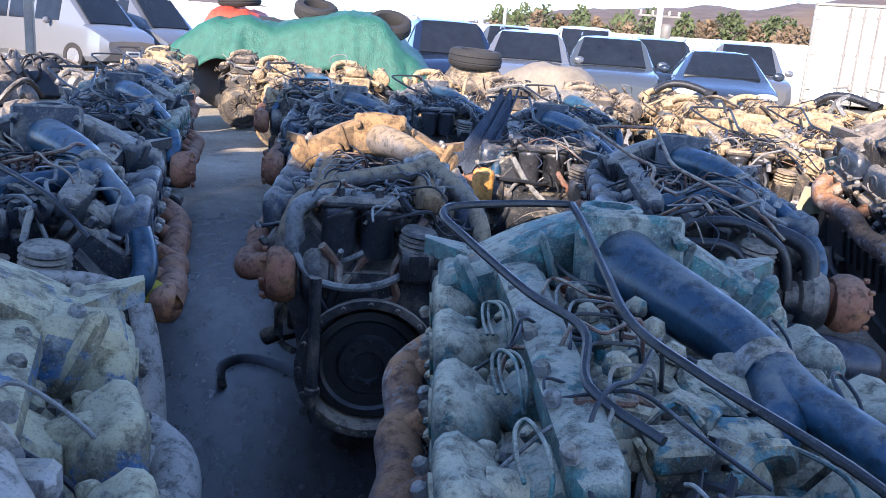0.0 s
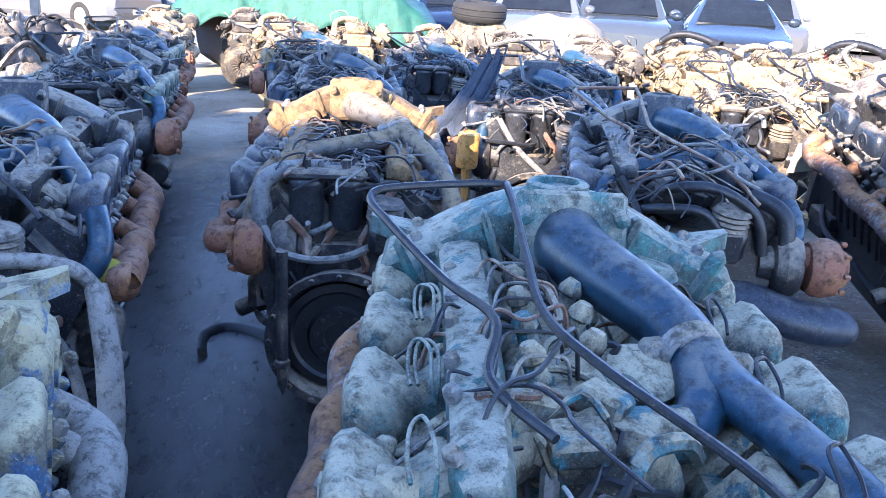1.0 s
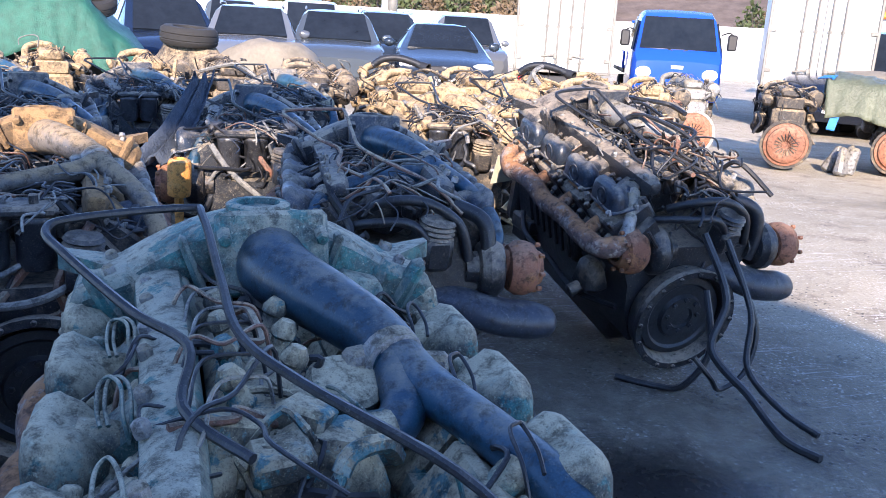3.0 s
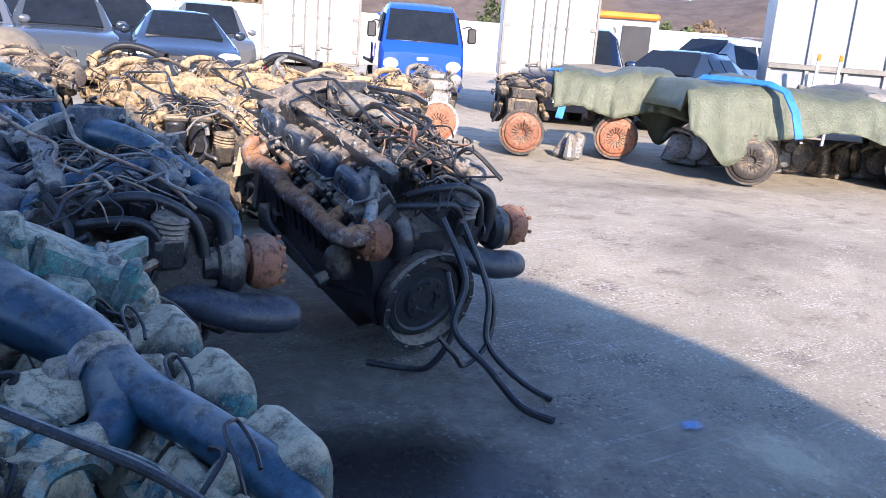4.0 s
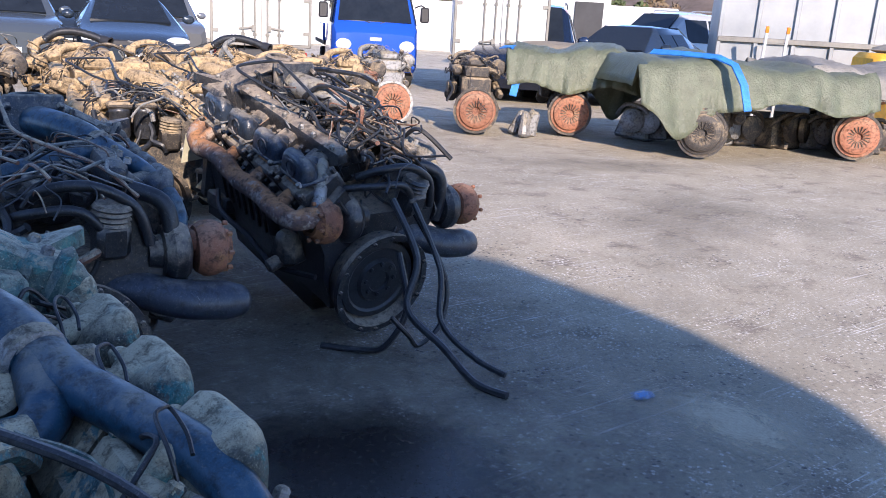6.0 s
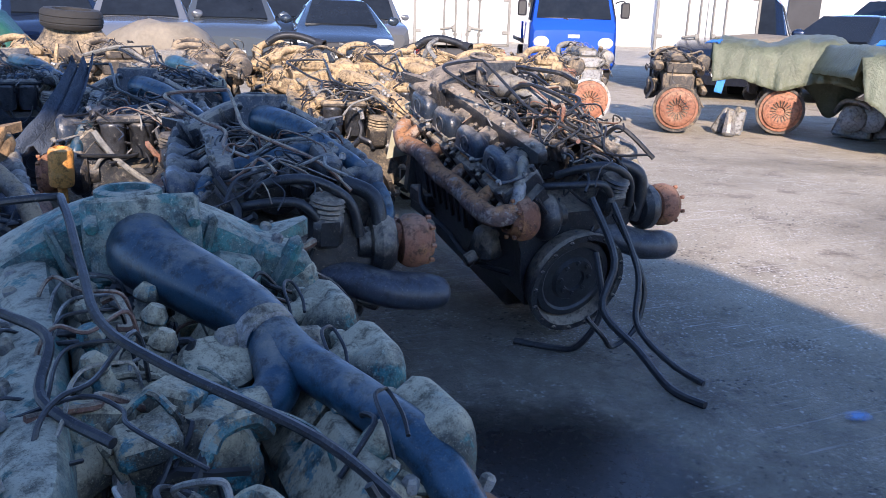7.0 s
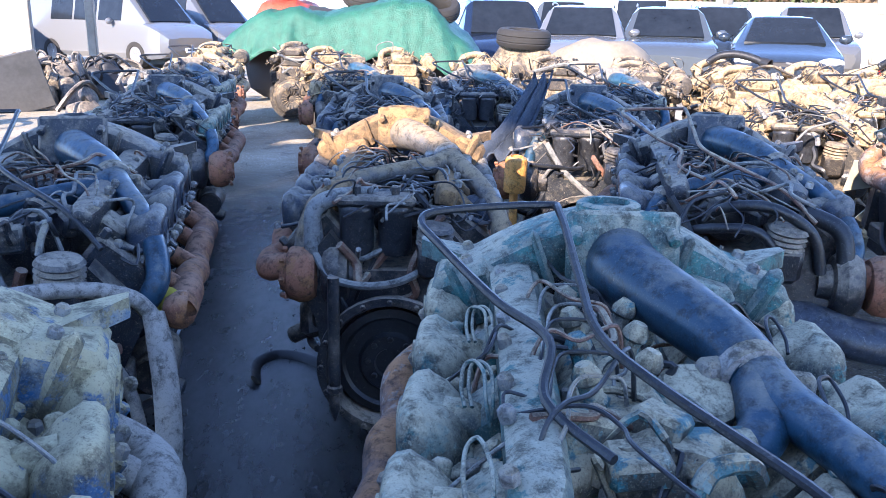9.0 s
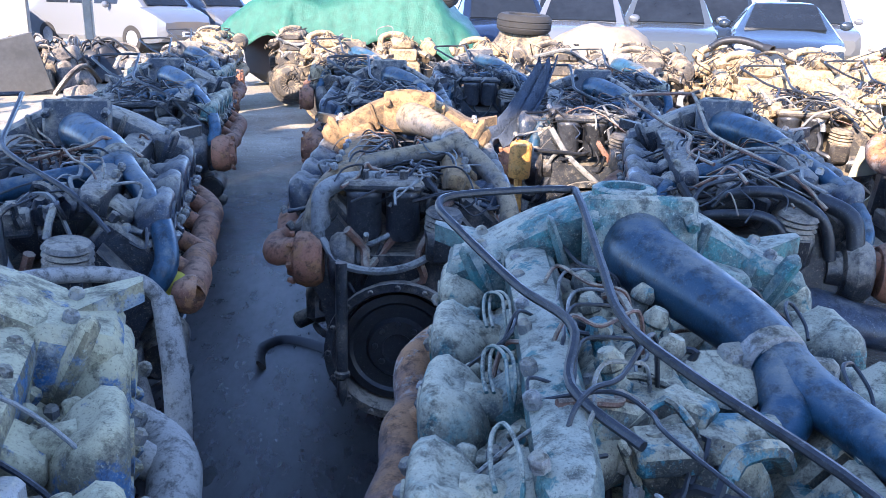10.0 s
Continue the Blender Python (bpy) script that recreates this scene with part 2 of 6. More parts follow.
    def lump(self, c, r, seed=0, rough=0.25, n=10):
        """An uneven rounded mass."""
        verts, faces = [], []
        for i in range(n + 1):
            th = math.pi * i / n
            for k in range(n):
                ph = 2 * math.pi * k / n
                d = Vector((math.sin(th) * math.cos(ph), math.sin(th) * math.sin(ph), math.cos(th)))
                s = 1 + rough * noise.noise(d * 1.7 + Vector((seed * 3.1, seed * 1.7, 0)))
                verts.append(Vector(c) + Vector((d.x * r[0], d.y * r[1], d.z * r[2])) * s)
        for i in range(n):
            for k in range(n):
                j = (k + 1) % n
                faces.append((i * n + k, (i + 1) * n + k, (i + 1) * n + j, i * n + j))
        return self.add(verts, faces)

    def mesh(self, name, angle=38):
        me = bpy.data.meshes.new(name)
        me.from_pydata([tuple(p) for p in self.v], [], self.f)
        bm = bmesh.new()
        bm.from_mesh(me)
        bmesh.ops.remove_doubles(bm, verts=bm.verts, dist=1e-5)
        bmesh.ops.recalc_face_normals(bm, faces=bm.faces)
        bm.to_mesh(me)
        bm.free()
        me.shade_smooth()
        me.set_sharp_from_angle(angle=radians(angle))
        return me


def part(name, shape, material, parent, label="", angle=38):
    ob = new(name, shape.mesh(name, angle) if isinstance(shape, Shape) else shape)
    if not ob.data.materials:
        ob.data.materials.append(MAT[material] if isinstance(material, str) else material)
    if parent is not None:
        ob.parent = parent
    return tagged(ob, label) if label else ob


def thing(name, m, label, category, group="", kind=""):
    ob = new(name)
    ob.empty_display_size = 0.1
    ob.matrix_basis = m
    return tagged(ob, label, category, group, kind)


def solo(name, shape, material, m, label, category, group="", kind="", angle=38):
    ob = part(name, shape, material, None, "", angle)
    ob.matrix_basis = m
    return tagged(ob, label, category, group, kind)


# ---- ground ----
def ground_material():
    m, n, l, b = mat_new("worn_concrete")
    pos = world_pos(n)
    big = noise_node(n, l, 0.45, 5, 0.6, pos)
    mid = noise_node(n, l, 3.2, 6, 0.65, pos)
    fine = noise_node(n, l, 45, 6, 0.75, pos)
    base = mix_col(n, l, ramp(n, l, big, 0.35, 0.68), (0.29, 0.25, 0.175), (0.45, 0.385, 0.275))
    base = mix_col(n, l, ramp(n, l, mid, 0.54, 0.66, 0, 0.6), base, (0.15, 0.12, 0.095))
    base = mix_col(n, l, ramp(n, l, fine, 0.57, 0.64, 0, 0.8), base, (0.62, 0.54, 0.42))
    base = mix_col(n, l, ramp(n, l, fine, 0.36, 0.44, 0.65, 0), base, (0.09, 0.08, 0.07))
    # long scratches in three directions
    gate = ramp(n, l, noise_node(n, l, 1.3, 3, 0.5, pos), 0.46, 0.56)
    for turn, along, across, lo in ((0.55, 1.1, 60, 0.655), (-0.5, 1.6, 90, 0.665), (1.25, 1.3, 75, 0.67)):
        tc = n.new("ShaderNodeMapping")
        tc.inputs["Rotation"].default_value = (0, 0, turn)
        tc.inputs["Scale"].default_value = (along, across, 1)
        l.new(pos, tc.inputs["Vector"])
        scr = noise_node(n, l, 1.0, 2, 0.5, tc.outputs[0])
        base = mix_col(n, l, math_node(n, l, "MULTIPLY", ramp(n, l, scr, lo, lo + 0.03, 0, 0.6), gate), base, (0.70, 0.66, 0.60))
    # grit and pale chips
    for scale, size, col in ((16, 0.10, (0.74, 0.69, 0.60)), (34, 0.17, (0.74, 0.69, 0.60)), (60, 0.20, (0.70, 0.64, 0.55)), (26, 0.16, (0.05, 0.045, 0.04))):
        v = n.new("ShaderNodeTexVoronoi")
        v.inputs["Scale"].default_value = scale
        l.new(pos, v.inputs["Vector"])
        patch = ramp(n, l, noise_node(n, l, scale * 0.06, 4, 0.6, pos), 0.46, 0.60)
        base = mix_col(n, l, math_node(n, l, "MULTIPLY", ramp(n, l, v.outputs["Distance"], size, size * 1.5, 0.85, 0), patch), base, col)
    l.new(base, b.inputs["Base Color"])
    l.new(ramp(n, l, mid, 0.3, 0.7, 0.62, 0.9), b.inputs["Roughness"])
    h = math_node(n, l, "ADD", math_node(n, l, "MULTIPLY", fine, 0.6), math_node(n, l, "MULTIPLY", mid, 0.4))
    bump(n, l, b, h, 0.35, 0.01)
    return m


MAT["ground"] = ground_material()
g = Shape()
g.add([(-3000, -3000, 0), (3000, -3000, 0), (3000, 3000, 0), (-3000, 3000, 0)], [(0, 1, 2, 3)])
solo("ground", g, "ground", Matrix(), "worn sunlit concrete yard with scratches, dust and stains", "ground", kind="structure")


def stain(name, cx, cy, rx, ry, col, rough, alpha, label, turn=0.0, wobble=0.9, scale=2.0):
    """A soft-edged uneven patch on the concrete, for stains and for painted shade."""
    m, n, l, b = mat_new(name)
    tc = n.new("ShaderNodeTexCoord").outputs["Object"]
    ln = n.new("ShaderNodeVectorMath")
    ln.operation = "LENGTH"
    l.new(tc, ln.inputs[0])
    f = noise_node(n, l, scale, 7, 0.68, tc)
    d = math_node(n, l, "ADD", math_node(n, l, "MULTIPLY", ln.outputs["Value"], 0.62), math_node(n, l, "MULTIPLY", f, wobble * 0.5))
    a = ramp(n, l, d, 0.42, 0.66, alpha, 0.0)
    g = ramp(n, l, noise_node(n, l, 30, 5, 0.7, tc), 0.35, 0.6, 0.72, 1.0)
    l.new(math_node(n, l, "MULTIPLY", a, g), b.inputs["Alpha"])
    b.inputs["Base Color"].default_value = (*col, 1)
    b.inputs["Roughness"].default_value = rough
    s = Shape()
    s.lathe((0, 0, 0), (0, 0, 1), [(1.0, 0.0), (0.5, 0.0), (0.01, 0.0)], 40, cap=False)
    stain.z += 0.0015
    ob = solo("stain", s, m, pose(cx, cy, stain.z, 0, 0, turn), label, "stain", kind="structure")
    ob.scale = (rx, ry, 1)
    return ob


stain.z = 0.003
# The next two patches paint the shade deeper under and beside the engines.
stain("engine_shade_ground", -1.0, 3.2, 3.4, 5.0, (0.03, 0.028, 0.027), 0.6, 0.9, "broad painted shade on the concrete under the engines", 20, 0.7, 2.2)
stain("yard_shade", 0.9, 2.6, 3.6, 4.0, (0.06, 0.057, 0.055), 0.6, 0.5, "painted shade on the concrete beside the engines", 20, 0.7, 2.2)
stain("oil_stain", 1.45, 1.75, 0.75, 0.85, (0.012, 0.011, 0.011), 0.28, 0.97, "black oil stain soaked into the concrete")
# Aisle oil, widened and darkened to carry the shade between the engines too.
stain("aisle_oil_shade", -0.70, 2.0, 2.0, 5.2, (0.014, 0.013, 0.013), 0.45, 0.94, "oily patch with painted shade along the aisle between engines", 12)
stain("pale_spill", 2.74, 1.42, 0.42, 0.55, (0.56, 0.48, 0.34), 0.9, 0.7, "pale dusty spill on the concrete", 0, 1.25, 7.0)
stain("blue_spill", 2.62, 1.74, 0.11, 0.07, (0.03, 0.16, 0.40), 0.15, 0.95, "small blue liquid spill", 0, 1.2, 3.0)
stain("tyre_dirt", 5.2, 3.6, 2.4, 1.2, (0.10, 0.085, 0.065), 0.8, 0.28, "faint dark tyre dirt on the concrete", 30, 1.2, 3.0)
stain("tyre_dirt", 6.6, 5.6, 2.6, 0.8, (0.10, 0.085, 0.065), 0.8, 0.25, "faint dark tyre dirt on the concrete", -30, 1.2, 3.0)


# ---- V8 engine ----
def bend(rnd, a, b, sag, wob=0.05, n=4):
    pts = []
    for i in range(n + 1):
        t = i / n
        p = Vector(a).lerp(Vector(b), t)
        p += Vector((rnd.uniform(-wob, wob), rnd.uniform(-wob, wob), -sag * math.sin(math.pi * t) + rnd.uniform(-wob, wob) * 0.5)) * (1 if 0 < i < n else 0)
        pts.append(p)
    return pts


def v8_engine(m, seed, label, body="dark", cover="cover", pipe="pipe", arch="darkblue", manifold="rust", turbo="rust", near=True, duct=False, frame_tube="black", fan=False,
              cap_z=0.95, shaft=False, filters=True, hoses=16, left_drop=False, turbines=(0.40, 0.40), tangle=0, size=1.0, group="scrap V8 engines"):
    rnd = random.Random(seed)
    e = thing("engine", m @ Matrix.Scale(size, 4), label, "engine", group)
    # block: a V section, waisted over the sump
    s = Shape()
    s.prism([(-0.17, 0.16), (0.17, 0.16), (0.22, 0.30), (0.24, 0.42), (0.31, 0.56), (0.19, 0.70), (0.10, 0.58), (-0.10, 0.58), (-0.19, 0.70), (-0.31, 0.56), (-0.24, 0.42), (-0.22, 0.30)], 1, -0.52, 0.52)
    part("block", s, body, e)
    for i in range(10):
        s = Shape()
        sd = rnd.choice((-1, 1))
        s.box((sd * rnd.uniform(0.20, 0.25), rnd.uniform(-0.45, 0.45), rnd.uniform(0.2, 0.4)), (0.08, rnd.uniform(0.05, 0.2), rnd.uniform(0.05, 0.12)), (rnd.uniform(-8, 8), 0, 0), 0.01)
        part("casting_boss", s, body, e)
    for sd in (-1, 1):
        s = Shape()
        s.box((sd * 0.255, 0.06, 0.40), (0.07, 0.46, 0.15), (0, sd * 16, 0), 0.02)
        cooler = part("oil_cooler", s, body, e)
        for k in range(7):
            s = Shape()
            s.box((sd * 0.294, -0.13 + 0.063 * k, 0.405), (0.022, 0.016, 0.13), (0, sd * 16, 0), 0.004)
            part("fin", s, body, cooler)
        s = Shape()
        s.box((sd * 0.27, -0.30, 0.36), (0.12, 0.16, 0.14), (0, sd * 12, 6), 0.03, 0.75)
        s.rod((sd * 0.30, -0.30, 0.30), (sd * 0.36, -0.30, 0.27), 0.03, 10)
        part("engine_mount", s, body, e)
        s = Shape()
        s.tube([(sd * 0.24, 0.42, 0.30), (sd * 0.30, 0.25, 0.27), (sd * 0.29, 0.0, 0.26), (sd * 0.30, -0.25, 0.25), (sd * 0.24, -0.48, 0.30)], 0.012, 8, 5)
        part("oil_line", s, "black", e)
    s = Shape()
    s.box((0, 0.06, 0.09), (0.28, 0.86, 0.18), (180, 0, 0), 0.03, 0.86)
    part("oil_pan", s, "dark", e)
    # bell housing and flywheel at -y
    s = Shape()
    s.lathe((0, -0.50, 0.30), (0, -1, 0), [(0.18, 0), (0.205, 0.03), (0.215, 0.09), (0.225, 0.10), (0.225, 0.125), (0.20, 0.125), (0.19, 0.10), (0.185, 0.05), (0.05, 0.05)], 36)
    for i in range(16):
        a = 2 * math.pi * i / 16
        s.rod((0.212 * math.cos(a), -0.62, 0.30 + 0.212 * math.sin(a)), (0.212 * math.cos(a), -0.636, 0.30 + 0.212 * math.sin(a)), 0.009, 6)
    part("bell_housing", s, body, e)
    s = Shape()
    s.lathe((0, -0.552, 0.30), (0, -1, 0), [(0.17, 0), (0.175, 0.01), (0.175, 0.03), (0.15, 0.034), (0.14, 0.025), (0.10, 0.025), (0.09, 0.04), (0.05, 0.042), (0.045, 0.03), (0.01, 0.03)], 32)
    for i in range(8):
        a = 2 * math.pi * i / 8
        s.rod((0.07 * math.cos(a), -0.59, 0.31 + 0.07 * math.sin(a)), (0.07 * math.cos(a), -0.603, 0.31 + 0.07 * math.sin(a)), 0.01, 6)
    part("flywheel", s, "tandark" if body in ("tan", "tandark") else "black", e, "dark rust-stained flywheel")
    # front timing case and damper at +y
    s = Shape()
    s.box((0, 0.56, 0.42), (0.50, 0.10, 0.46), (0, 0, 0), 0.03)
    s.lathe((0, 0.60, 0.30), (0, 1, 0), [(0.13, 0), (0.14, 0.01), (0.14, 0.05), (0.12, 0.06), (0.12, 0.08), (0.14, 0.09), (0.14, 0.12), (0.05, 0.13)], 24)
    part("timing_case", s, body, e)
    # heads, covers, bolts
    hs = Shape()
    hs.box((0, 0, 0.005), (0.185, 0.215, 0.135), (0, 0, 0), 0.012)
    for bx in (-0.07, 0.07):
        for by in (-0.092, 0.092):
            hs.rod((bx * 1.15, by, 0.066), (bx * 1.15, by, 0.094), 0.013, 6)
    for k in range(3):
        hs.box((0.102, -0.066 + 0.066 * k, -0.012), (0.03, 0.034, 0.075), (0, 0, 0), 0.006)
        hs.rod((0.11, -0.066 + 0.066 * k, 0.01), (0.132, -0.066 + 0.066 * k, 0.01), 0.011, 6)
    head_mesh = hs.mesh("head")
    # a rounded box with a flat outboard face, a slightly hollow crown and a low inner snout
    cs = Shape()
    rings = []
    for x, hy, top, dip in ((-0.048, 0.044, 0.036, 0.0), (-0.040, 0.062, 0.058, 0.003), (-0.024, 0.080, 0.080, 0.008), (-0.004, 0.090, 0.095, 0.012), (0.016, 0.093, 0.102, 0.008), (0.034, 0.092, 0.102, 0.002), (0.044, 0.086, 0.096, 0.0), (0.050, 0.074, 0.084, 0.0)):
        half = [(hy, 0.0), (hy * 1.02, top * 0.30), (hy * 0.99, top * 0.56), (hy * 0.90, top * 0.80), (hy * 0.72, top * 0.95), (hy * 0.50, top), (hy * 0.22, top - dip)]
        rings.append([(x - 0.14 * z * (x > 0), y, z) for y, z in half] + [(x - 0.14 * z * (x > 0), -y, z) for y, z in half[::-1]])
    cs.loft(rings)
    cs.tube([(-0.02, 0.0, 0.045), (-0.055, -0.004, 0.038), (-0.088, -0.01, 0.004)], [0.034, 0.028, 0.020], 10, 3)
    cs.lathe((-0.022, 0.066, 0.050), (-0.4, 0.3, 1), [(0.014, 0), (0.014, 0.022), (0.009, 0.026)], 6)
    cs.box((0.0, 0.0, 0.006), (0.108, 0.196, 0.014), (0, 0, 0), 0.005)
    bs = Shape()
    bs.lathe((0, 0, 0), (0, 0, 1), [(0.011, 0), (0.012, 0.004), (0.012, 0.016), (0.007, 0.021)], 6)
    bolt_mesh = bs.mesh("bolt")
    cover_mesh = cs.mesh("valve_cover", 50)
    em = Shape()
    em.lathe((0.0, 0, 0), (0, 0, 1), [(0.036, -0.004), (0.036, 0.005), (0.031, 0.006), (0.029, 0.002), (0.010, 0.002), (0.004, 0.005)], 20)
    emblem_mesh = em.mesh("round_boss")
    for side in (-1, 1):
        for k in range(4):
            y = 0.36 - 0.235 * k + (0.02 if side > 0 else -0.02)
            base = Matrix.Translation((side * 0.228, y, 0.645)) @ Euler((0, radians(side * 40), 0)).to_matrix().to_4x4() @ Matrix.Diagonal((side, 1, 1, 1))
            h = part("head", head_mesh, body, e)
            h.matrix_basis = base
            c = part("valve_cover", cover_mesh, cover, e)
            c.matrix_basis = Matrix.Translation((side * 0.294, y, 0.705)) @ Euler((0, radians(side * 13), radians(rnd.uniform(-3, 3)))).to_matrix().to_4x4() @ Matrix.Diagonal((side, 1, 1, 1))
            b = part("round_boss", emblem_mesh, cover, c)
            b.matrix_basis = pose(0.044, 0.0, 0.044, 0, 82, 0)
            for sx, sy in ((0.060, -0.088), (0.060, 0.088), (-0.052, -0.090), (-0.052, 0.090)):
                b = part("bolt", bolt_mesh, "steel", c)
                b.matrix_basis = pose(sx, sy, 0.004, rnd.uniform(-6, 6), 12 if sx > 0 else -12, 0)
    # exhaust manifolds: a bent log with four stubs
    for side in (-1, 1):
        s = Shape()
        r = 0.041
        z0 = 0.585
        tx = turbines[0] if side < 0 else turbines[1]
        pts, rad = [(side * 0.31, 0.45, z0 + 0.05), (side * 0.37, 0.425, z0 + 0.01)], [r * 0.9, r]
        for k in range(4):
            y = 0.36 - 0.235 * k
            sway = 0.012 * math.sin(2.3 * k + seed)
            pts += [(side * 0.396, y - 0.03, z0 - 0.006 + sway), (side * 0.386, y - 0.14, z0 - 0.016 - sway)]
            rad += [r * 1.03, r * 0.98]
        pts += [(side * (0.38 + tx) / 2, -0.50, z0), (side * tx, -0.50, z0)]
        rad += [r * 1.05, r]
        s.tube(pts, rad, 14, 4)
        log = part("exhaust_manifold", s, manifold, e, "rust-brown cast exhaust manifold")
        for k in range(4):
            y = 0.36 - 0.235 * k
            s = Shape()
            s.tube([(side * 0.275, y, z0 + 0.055), (side * 0.33, y - 0.008, z0 + 0.035), (side * 0.388, y - 0.03, z0)], [0.030, 0.027, 0.030], 10, 4)
            s.box((side * 0.288, y, z0 + 0.05), (0.022, 0.125, 0.085), (0, side * 38, 0), 0.006)
            part("port_runner", s, manifold, log)
            for d in (-0.048, 0.048):
                b = part("bolt", bolt_mesh, "steel", log)
                b.matrix_basis = pose(side * 0.298, y + d, z0 + 0.058, 0, side * 60, 0)
        if near:
            s = Shape()
            c = Vector((side * (tx - 0.04), -0.49, 0.56))
            s.lathe(c - Vector((side * 0.04, 0, 0)), (side, 0, 0), [(0.04, 0), (0.075, 0.005), (0.09, 0.028), (0.092, 0.06), (0.082, 0.088), (0.062, 0.10), (0.055, 0.115), (0.042, 0.115), (0.038, 0.08), (0.015, 0.07)], 24)
            s.tube([c + Vector((0.03 * side, 0.02, -0.04)), c + Vector((0.03 * side, 0.06, -0.02)), c + Vector((0.03 * side, 0.10, 0.0))], [0.05, 0.045, 0.04], 12, 3)
            for k in range(8):
                a = 2 * math.pi * k / 8
                s.rod(c + Vector((side * 0.055, 0.078 * math.cos(a), 0.078 * math.sin(a))), c + Vector((side * 0.072, 0.078 * math.cos(a), 0.078 * math.sin(a))), 0.009, 6)
            part("turbine_housing", s, turbo, e, "rusty turbo turbine housing")
            s = Shape()
            s.lathe(c - Vector((side * 0.05, 0, 0)), (-side, 0, 0), [(0.05, 0), (0.085, 0.01), (0.10, 0.03), (0.10, 0.06), (0.08, 0.085), (0.055, 0.09), (0.05, 0.13), (0.04, 0.13), (0.035, 0.08)], 20)
            part("compressor_housing", s, "dark", e)
    # inlet rails inside the banks
    for side in (-1, 1):
        s = Shape()
        low = 0.15 if left_drop and side > 0 else 0.0
        sec = [(-0.038, -0.045), (0.038, -0.045), (0.043, 0.010), (0.036, 0.030), (0.016, 0.038), (-0.020, 0.038), (-0.036, 0.030), (-0.043, 0.008)]
        tilt, rows = radians(side * 12), []
        for y, k in ((-0.45, 0.35), (-0.445, 0.55), (-0.41, 0.85), (-0.2, 0.95), (0.1, 1.0), (0.3, 1.06), (0.44, 1.12)):
            rows.append([(side * (0.172 + 0.04 * max(0, y)) + k * (u * math.cos(tilt) + w * math.sin(tilt)), y, 0.80 - low + 0.03 * max(0, y) + k * (w * math.cos(tilt) - u * math.sin(tilt))) for u, w in sec])
        s.loft(rows)
        rail = part("inlet_rail", s, arch, e)
        for k in range(4):
            s = Shape()
            s.box((side * 0.215, 0.36 - 0.235 * k, 0.75 - low), (0.08, 0.105, 0.07), (0, side * 38, 0), 0.015)
            part("inlet_port", s, arch, rail)
            for d in (-0.07, 0.07):
                b = part("bolt", bolt_mesh, "steel", rail)
                b.matrix_basis = pose(side * 0.205, 0.36 - 0.235 * k + d, 0.828 - low, 0, side * 12, 0)
    # crossover arch with ribs, end blocks, top ring and square flange
    s = Shape()
    rings = []
    for i in range(13):
        t = -1 + 2 * i / 12
        x, z = 0.255 * t, cap_z - 0.06 - 0.10 * abs(t) ** 1.7
        w, h = 0.074 + 0.034 * abs(t), 0.060 - 0.004 * abs(t)
        ring = []
        for k in range(12):
            a = 2 * math.pi * k / 12
            ring.append((x, 0.40 + 0.03 * abs(t) + math.copysign(abs(math.cos(a)) ** 0.6, math.cos(a)) * w, z + math.copysign(abs(math.sin(a)) ** 0.6, math.sin(a)) * h))
        rings.append(ring)
    s.loft(rings)
    crossover = part("inlet_crossover", s, arch, e)
    for side in (-1, 1):
        s = Shape()
        s.box((side * 0.265, 0.40, cap_z - 0.17), (0.13, 0.19, 0.12), (0, side * 20, 0), 0.02)
        part("end_block", s, arch, crossover)
        s = Shape()
        s.add([(side * (0.24 + 0.13 * a), 0.43 + 0.06 * b + 0.05 * a, cap_z - 0.115 - 0.035 * c + 0.02 * a) for a in (0, 1) for b in ((-1, 1) if a == 0 else (-0.25, 0.25)) for c in (0, 1)],
              [(0, 2, 3, 1), (4, 5, 7, 6), (0, 4, 6, 2), (1, 3, 7, 5), (0, 1, 5, 4), (2, 6, 7, 3)])
        part("ear", s, arch, crossover)
        for c, size_, rot in (((side * 0.275, 0.315, cap_z - 0.155), (0.04, 0.05, 0.15), (12, side * 25, 0)), ((side * 0.13, 0.335, cap_z - 0.09), (0.02, 0.06, 0.11), (0, side * 20, 0)), ((side * 0.17, 0.31, cap_z - 0.17), (0.12, 0.10, 0.11), (0, side * 15, 0))):
            s = Shape()
            s.box(c, size_, rot, 0.012, 0.75)
            part("gusset", s, arch, crossover)
        for d in (-0.05, 0.05):
            b = part("bolt", bolt_mesh, "steel", crossover)
            b.matrix_basis = pose(side * 0.27, 0.40 + d, cap_z - 0.112, 0, side * 20, 0)
    s = Shape()
    s.lathe((0, 0.41, cap_z - 0.012), (0, 0, 1), [(0.062, 0), (0.062, 0.016), (0.056, 0.02), (0.042, 0.02), (0.040, 0.008), (0.004, 0.008)], 28)
    part("blanking_ring", s, arch, e)
    s = Shape()
    s.box((0.012, 0.282, cap_z - 0.062), (0.205, 0.032, 0.158), (-16, 0, 0), 0.010)
    flange = part("inlet_flange", s, arch, e)
    for dx in (-0.085, 0.085):
        for dz in (-0.055, 0.055):
            s = Shape()
            s.rod((0.012 + dx * 1.02, 0.285, cap_z - 0.075 + dz), (0.012 + dx * 1.02, 0.245, cap_z - 0.085 + dz), 0.013, 6)
            part("bolt", s, arch, flange)
    # fat elbow, clamp, and the two branches
    s = Shape()
    zt = cap_z - 0.095
    fork = Vector((0.166, -0.050, 0.798)) if left_drop else Vector((0.185, -0.06, zt - 0.03))
